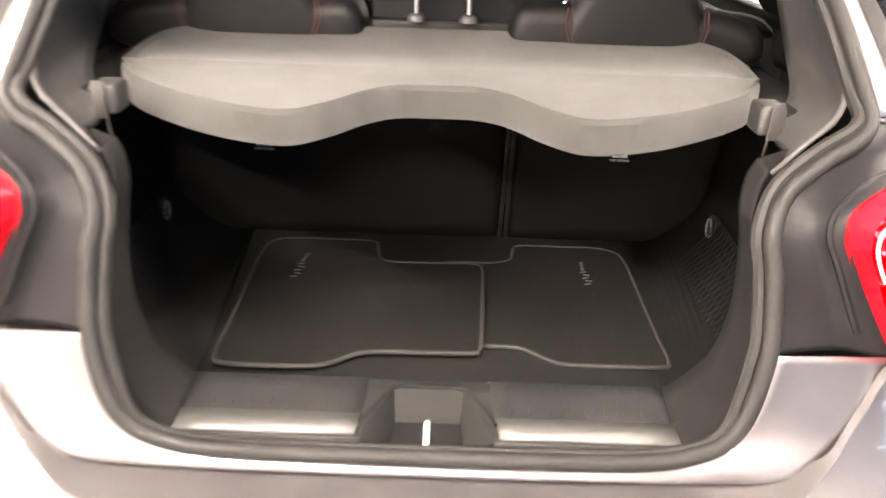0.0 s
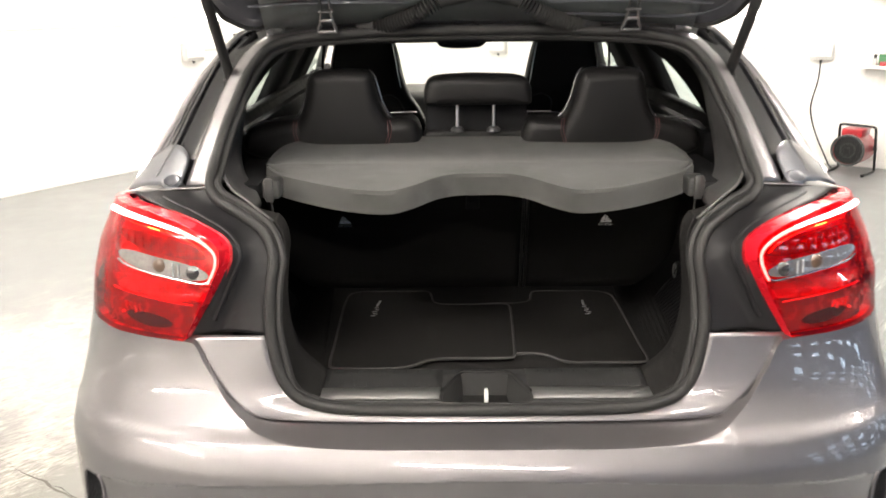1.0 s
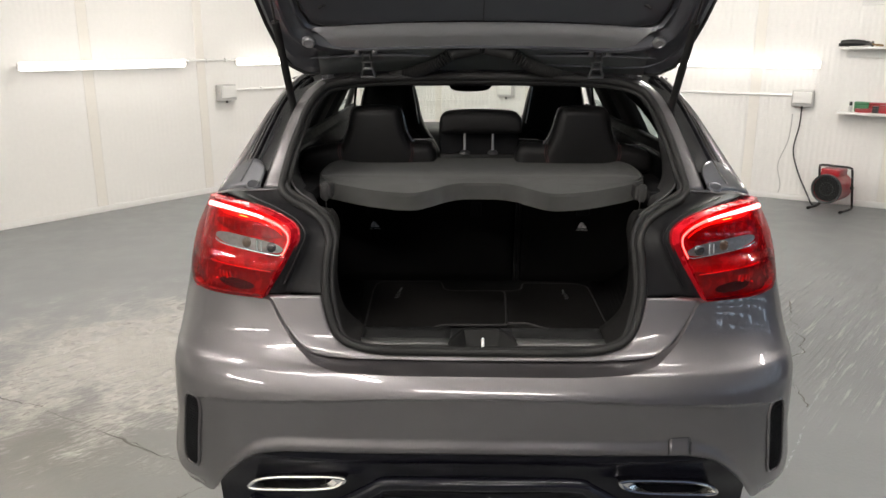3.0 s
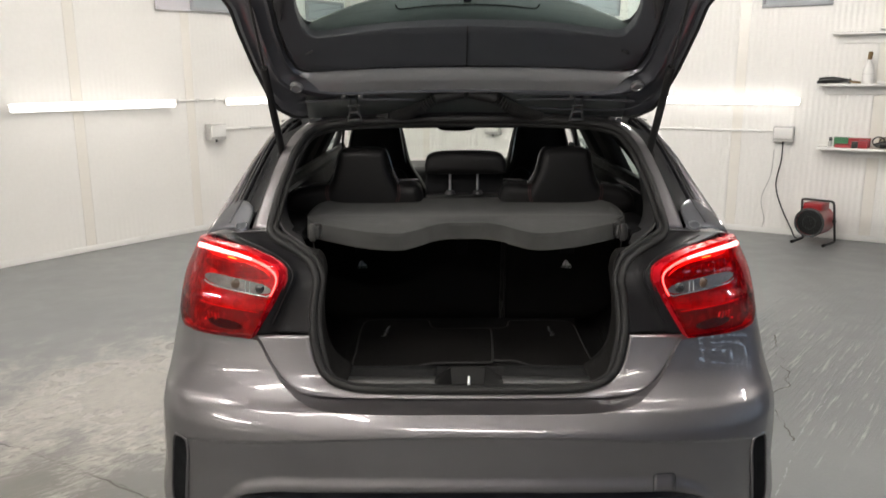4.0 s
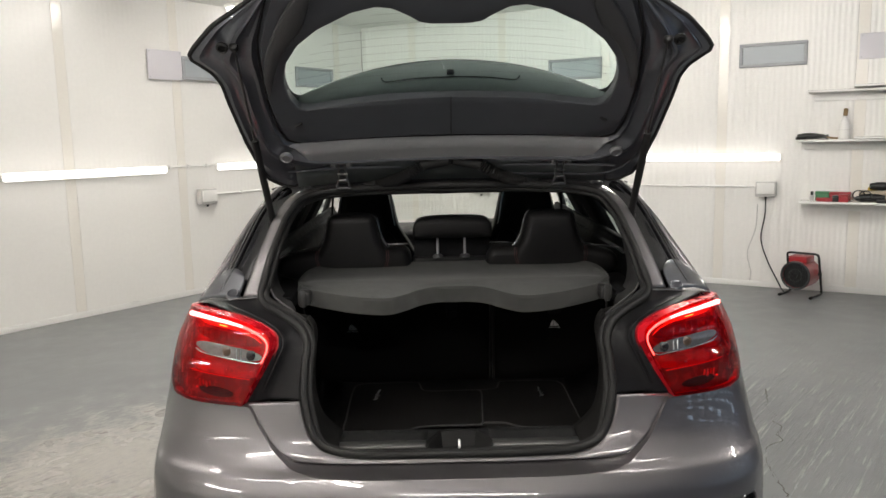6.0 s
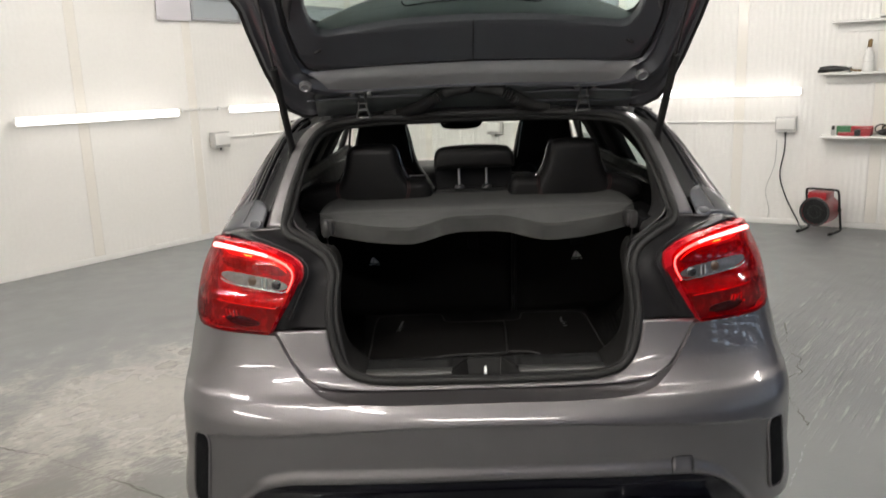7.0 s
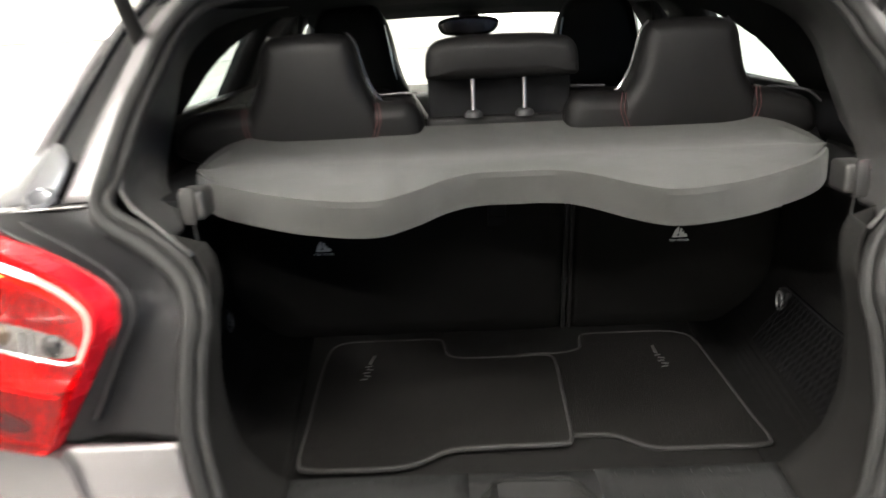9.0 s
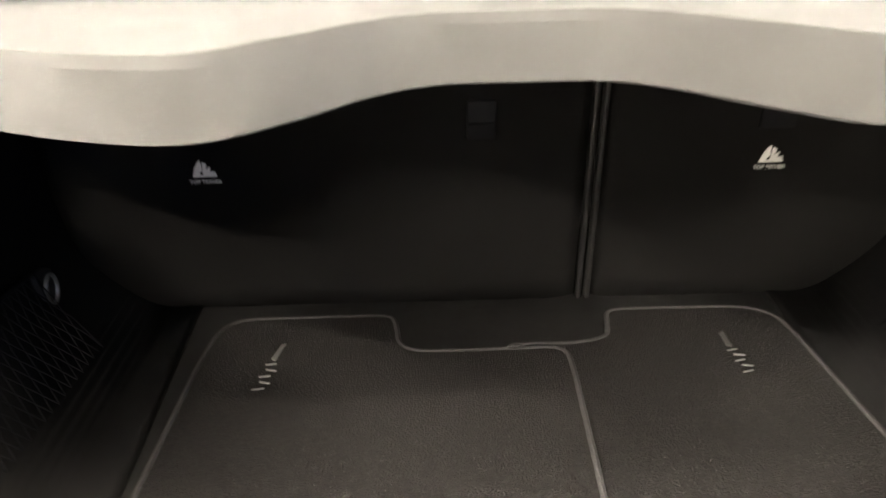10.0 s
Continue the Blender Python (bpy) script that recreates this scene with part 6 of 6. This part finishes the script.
t = thing("paper_scrap", "tiny white scrap lying by a mat's edge", "scrap", at=(-0.165, 0.29, 0.6705))
part("scrap", rbox((-0.009, -0.008, 0), (0.009, 0.008, 0.004), 0.0015, 1), LABEL_WHITE, t)

rnd, specks = random.Random(8), []
for k in range(16):
    x, y = rnd.uniform(0.08, 0.34), rnd.uniform(0.222, 0.234)
    specks.append(sweep([(x, y, 0.7262 - (y - 0.222) * 0.7), (x + 0.002, y + 0.001, 0.7268 - (y - 0.222) * 0.7), (x + 0.004, y, 0.7262 - (y - 0.222) * 0.7)], 0.0009, 5))
tagged(part("grit_specks", joined(*specks), LABEL_WHITE), "pale grit specks along the load sill", "grit", kind="stuff")

# ---- open tailgate ----
HINGE = Vector((0, 0.61, 1.445))
UP = Vector((0, -0.671, 0.7415))
OUT = Vector((0, 0.7415, 0.671))


def gate(x, s, n=0.0):
    """A place on the open tailgate: across, away from the hinge, outwards."""
    return HINGE + Vector((x, 0, 0)) + UP * s + OUT * (n - 0.045 * (abs(x) / 0.65) ** 2.2 + 0.03 * (1 - ((s - 0.5) / 0.5) ** 2) * 0.5)


def polar(outline, n, c=0.46):
    """Resamples half an outline, from below to above, at even angles round (0, c)."""
    p = np.array(outline, float)
    fine = np.vstack([p[i] + (p[i + 1] - p[i]) * np.linspace(0, 1, 30, endpoint=False)[:, None] for i in range(len(p) - 1)] + [p[-1:]])
    ang = np.arctan2(fine[:, 0], -(fine[:, 1] - c))
    rad = np.hypot(fine[:, 0], fine[:, 1] - c)
    o = np.argsort(ang)
    half = [(math.sin(a) * np.interp(a, ang[o], rad[o]), c - math.cos(a) * np.interp(a, ang[o], rad[o])) for a in np.linspace(0, math.pi, n)]
    return half + [(-x, s) for x, s in half[-2:0:-1]]


NP = 150
PANE = polar([(0, 0.345), (0.2, 0.340), (0.36, 0.325), (0.425, 0.318), (0.448, 0.329), (0.466, 0.36), (0.474, 0.41), (0.473, 0.44), (0.46, 0.485), (0.418, 0.541), (0.358, 0.586), (0.262, 0.63), (0.195, 0.643), (0.15, 0.635), (0.11, 0.612), (0.08, 0.59), (0.05, 0.583), (0, 0.582)], NP)
TRIM_EDGE = polar([(0, 0.19), (0.3, 0.188), (0.46, 0.186), (0.50, 0.2), (0.52, 0.25), (0.532, 0.36), (0.53, 0.48), (0.522, 0.56), (0.49, 0.66), (0.44, 0.78), (0.38, 0.88), (0.2, 0.92), (0, 0.925)], NP)
RIM = polar([(0, -0.012), (0.3, -0.012), (0.47, -0.008), (0.545, 0.006), (0.585, 0.04), (0.605, 0.09), (0.628, 0.2), (0.646, 0.34), (0.652, 0.42), (0.668, 0.462), (0.705, 0.505), (0.72, 0.52), (0.70, 0.548), (0.636, 0.61), (0.54, 0.668), (0.48, 0.71), (0.455, 0.80), (0.44, 0.90), (0.40, 0.97), (0.2, 0.99), (0, 0.992)], NP)


def between(a, b, u):
    return [(p[0] * (1 - u) + q[0] * u, p[1] * (1 - u) + q[1] * u) for p, q in zip(a, b)]


def ring_rows(specs):
    return grid([[gate(x, s, n + 0.05 * smooth(0.098, 0.078, s) * (1 - smooth(0.44, 0.52, abs(x)))) for x, s in ring] for ring, n in specs], True)


tailgate = part("tailgate", ring_rows([(between(PANE, RIM, 0.13), 0.055), (between(PANE, RIM, 0.5), 0.062), (between(PANE, RIM, 0.85), 0.055), (between(PANE, RIM, 0.97), 0.03), (RIM, 0.012), (between(PANE, RIM, 0.985), -0.004)]), PAINT, car, "raised grey metallic tailgate", 60)
part("tailgate_frame", ring_rows([(between(PANE, RIM, 0.985), -0.004), (between(TRIM_EDGE, RIM, 0.86), -0.012), (between(TRIM_EDGE, RIM, 0.78), -0.006), (between(TRIM_EDGE, RIM, 0.66), -0.007), (between(TRIM_EDGE, RIM, 0.57), -0.014), (between(TRIM_EDGE, RIM, 0.5), -0.03), (between(TRIM_EDGE, RIM, 0.42), -0.032), (between(TRIM_EDGE, RIM, 0.33), -0.02), (between(TRIM_EDGE, RIM, 0.2), -0.017), (between(TRIM_EDGE, RIM, 0.12), -0.022), (between(TRIM_EDGE, RIM, 0.06), -0.012), (TRIM_EDGE, 0.0)]), PAINT_DARK, tailgate, "grey inner tailgate metal", 35)
part("tailgate_edge", sweep([gate(x, s, 0.0 + 0.05 * smooth(0.098, 0.078, s) * (1 - smooth(0.44, 0.52, abs(x)))) for x, s in RIM], 0.007, 8, True), RUBBER, tailgate, "black tailgate edge")
part("lining_gap", sweep([gate(x, s, -0.012) for x, s in between(TRIM_EDGE, RIM, 0.03)], 0.003, 6, True), RUBBER, tailgate)
part("tailgate_lining", ring_rows([(between(TRIM_EDGE, RIM, 0.02), 0.0), (between(TRIM_EDGE, PANE, 0.02), -0.018)] + [(between(TRIM_EDGE, PANE, u), -0.027) for u in (0.08, 0.2, 0.35, 0.5, 0.65, 0.8, 0.92)] + [(between(TRIM_EDGE, PANE, 0.975), -0.024), (between(TRIM_EDGE, PANE, 0.988), -0.012), (between(TRIM_EDGE, PANE, 0.992), 0.002)]), TRIM, tailgate, "black grained tailgate lining", 35)
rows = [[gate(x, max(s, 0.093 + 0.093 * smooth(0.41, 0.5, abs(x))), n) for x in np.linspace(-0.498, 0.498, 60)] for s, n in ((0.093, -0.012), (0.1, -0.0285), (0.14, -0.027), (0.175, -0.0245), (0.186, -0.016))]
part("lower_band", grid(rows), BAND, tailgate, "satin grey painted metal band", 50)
for u, r in ((0.45, 0.004), (0.82, 0.0035)):
    part("frame_rib", sweep([gate(x, s, -0.012 if u > 0.6 else -0.03) for x, s in between(TRIM_EDGE, RIM, u)[18:132]], r, 6), PAINT_DARK, tailgate)
part("lining_joint", sweep([gate(0, s, -0.0285) for s in np.linspace(0.2, 0.345, 8)], 0.0016, 5), RUBBER, tailgate)
glass_rows = [between(PANE, [(0, 0.46)] * len(PANE), u) for u in (-0.04, 0.2, 0.5, 0.8, 0.999)]
ob = part("rear_screen", grid([[gate(x, s, 0.006) for x, s in r] for r in glass_rows], True), GLASS, tailgate, "green tinted rear screen")
ob.visible_shadow = False
for k in range(10):
    s = 0.385 + 0.025 * k
    w = 0.46 - 2.6 * max(s - 0.46, 0) ** 1.25 - 1.2 * max(0.40 - s, 0)
    part("heater_wire", sweep([gate(x, s - 0.03 * (x / 0.46) ** 2, 0.0056) for x in np.linspace(-w, w, 20)], 0.00022, 4), RUBBER, tailgate)
rows = []
for u in np.linspace(0, 1, 6):
    rows.append([gate(x, 0.0 + (0.405 - 0.5 * x * x) * u, 0.010 + 0.06 * u * u) for x in np.linspace(-0.5, 0.5, 30)])
sp = part("roof_spoiler", grid(rows), SPOILER, tailgate, "grey roof spoiler seen through the screen")
thicken(sp, 0.02, 1)
lens = [(-0.205, 0.372), (-0.2, 0.361), (-0.185, 0.357), (-0.1, 0.366), (0, 0.369), (0.1, 0.366), (0.185, 0.357), (0.2, 0.361), (0.205, 0.372)]
part("brake_light", sweep(spline([tuple(gate(x, s, 0.034)) for x, s in lens], 60), 0.0022, 6), GLOSS_BLACK, tailgate, "dark edge of the high-level brake light")
part("washer_jet", rbox((-0.011, -0.008, -0.008), (0.011, 0.008, 0.008), 0.002, 1, Matrix.Translation(gate(0, 0.384, 0.036))), GLOSS_BLACK, tailgate)
for s in (-1, 1):
    b = gate(s * 0.512, 0.150, -0.03)
    part("rubber_stop", lathe([(0.02, 0), (0.019, 0.008), (0.014, 0.012), (0.012, 0.009), (0.003, 0.009)], 20, Matrix.Translation(b) @ (-OUT).to_track_quat("Z", "Y").to_matrix().to_4x4()), BAND, tailgate, "round rubber stop")
    # raised side panel of the lining
    low, high = [(0.521, 0.392), (0.528, 0.44), (0.514, 0.51), (0.486, 0.575), (0.455, 0.63), (0.41, 0.69), (0.36, 0.74)], [(0.516, 0.390), (0.50, 0.44), (0.472, 0.505), (0.44, 0.55), (0.402, 0.592), (0.375, 0.65), (0.352, 0.735)]
    a, b2 = spline([(x, z, 0) for x, z in low], 30), spline([(x, z, 0) for x, z in high], 30)
    rows = [[gate(s * (p[0] * (1 - u) + q[0] * u), p[1] * (1 - u) + q[1] * u, n) for p, q in zip(a, b2)] for u, n in ((0.0, -0.022), (0.04, -0.036), (0.14, -0.040), (0.5, -0.041), (0.86, -0.040), (0.96, -0.036), (1.0, -0.022))]
    part("side_panel", grid(rows), LINER, tailgate, "grey-black raised side panel", 50)
    joint = gate(s * 0.585, 0.56, -0.035)
    low = Vector((s * 0.582, 0.563, 1.308))
    strut = part("gas_strut", rod(low, low.lerp(joint, 0.52), 0.0115), RUBBER, car, "black gas strut")
    part("strut_rod", rod(low.lerp(joint, 0.5), joint, 0.0035), BLACK_STEEL, strut)
    part("strut_ball", lathe([(0.011, -0.008), (0.013, 0), (0.011, 0.008), (0.004, 0.011)], 16, Matrix.Translation(joint) @ pose(0, 0, 0, 60)), RUBBER, strut)
    part("strut_mount", lathe([(0.018, -0.012), (0.02, 0), (0.014, 0.012), (0.004, 0.014)], 16, Matrix.Translation(low) @ pose(0, 0, 0, 60)), RUBBER, strut)
    part("lining_clip", rbox((-0.012, -0.004, -0.004), (0.012, 0.004, 0.004), 0.002, 1, Matrix.Translation(gate(s * 0.457, 0.268, -0.029)) @ pose(0, 0, 0, 0, s * 25)), RUBBER, tailgate)
    part("lock_hole", lathe([(0.017, 0), (0.017, 0.006), (0.011, 0.009), (0.008, 0.003)], 18, Matrix.Translation(gate(s * 0.618, 0.556, -0.022)) @ (-OUT).to_track_quat("Z", "Y").to_matrix().to_4x4()), RUBBER, tailgate)
    # hinge: two forked arms from the roof edge to the gate
    hx = s * 0.35
    hg = part("gate_hinge", rbox((hx - 0.023, 0.566, 1.414), (hx + 0.023, 0.60, 1.421), 0.002), DARK_STEEL, car, "steel tailgate hinge")
    for k in (-1, 1):
        part("hinge_leg", sweep([(hx + k * 0.023, 0.566, 1.4215), (hx + k * 0.02, 0.565, 1.424), (hx + k * 0.015, 0.562, 1.436), (hx + k * 0.011, 0.555, 1.458), (hx + k * 0.010, 0.548, 1.474), (hx + k * 0.011, 0.536, 1.492)], lambda u: 0.0044 - 0.0014 * u, 8), HINGE_STEEL, hg)
        part("hinge_clamp", rbox((-0.0085, -0.012, -0.007), (0.0085, 0.012, 0.007), 0.003, 2, Matrix.Translation((hx + k * 0.026, 0.527, 1.492))), DARK_STEEL, hg)
        part("hinge_bolt", lathe([(0.006, -0.002), (0.006, 0.003), (0.003, 0.004)], 8, Matrix.Translation((hx + k * 0.026, 0.514, 1.492)) @ pose(0, 0, 0, 90)), HINGE_STEEL, hg)
    part("hinge_pin", rod((hx - 0.017, 0.552, 1.462), (hx + 0.017, 0.552, 1.462), 0.004), HINGE_STEEL, hg)
    part("hinge_bridge", rbox((hx - 0.014, 0.556, 1.438), (hx + 0.014, 0.562, 1.446), 0.002), DARK_STEEL, hg)
    hose = spline([tuple(gate(s * 0.006, 0.088, -0.012)), (s * 0.05, 0.553, 1.495), (s * 0.088, 0.553, 1.487), (s * 0.13, 0.558, 1.463), (s * 0.17, 0.575, 1.444), (s * 0.22, 0.60, 1.432), (s * 0.28, 0.625, 1.427)], 300)
    part("cable_hose", sweep(hose, lambda u: 0.0165 + (0.0045 * math.sin(u * 230) if 0.3 < u < 0.86 else 0.003), 12), RUBBER, car, "ribbed black cable hose")
part("roof_edge_trim", sweep([Vector((x, 0.635 - 0.02 * (x / 0.5) ** 2, 1.442 - 0.05 * (abs(x) / 0.55) ** 4)) for x in np.linspace(-0.5, 0.5, 30)], 0.012, 8), PLASTIC, car, "black roof edge trim")
rows = [[gate(x, s, n + 0.004 * math.sin(x * 40) * math.sin(x * 17)) for x in np.linspace(-0.5, 0.5, 60)] for s, n in ((-0.02, 0.04), (0.0, 0.012), (0.03, 0.006), (0.05, 0.014), (0.07, 0.006), (0.088, 0.0))]
# grey in place of black paints in light that doesn't reach the channel
part("hinge_channel", grid(rows), PAINT_DARK, tailgate, "black channel by the hinges, coloured lighter grey")
for s in (-1, 1):
    part("channel_stay", sweep(spline([gate(s * 0.10, 0.042, 0.0), gate(s * 0.18, 0.055, -0.006), gate(s * 0.28, 0.064, -0.008), gate(s * 0.40, 0.072, -0.012), gate(s * 0.52, 0.078, -0.02)], 30), lambda u: 0.002 + 0.006 * math.sin(math.pi * u), 8), PAINT_DARK, tailgate)
    part("wiring_clip", rbox((-0.012, -0.012, -0.03), (0.012, 0.012, 0.03), 0.004, 2, Matrix.Translation((s * 0.47, 0.60, 1.445))), PLASTIC, car)
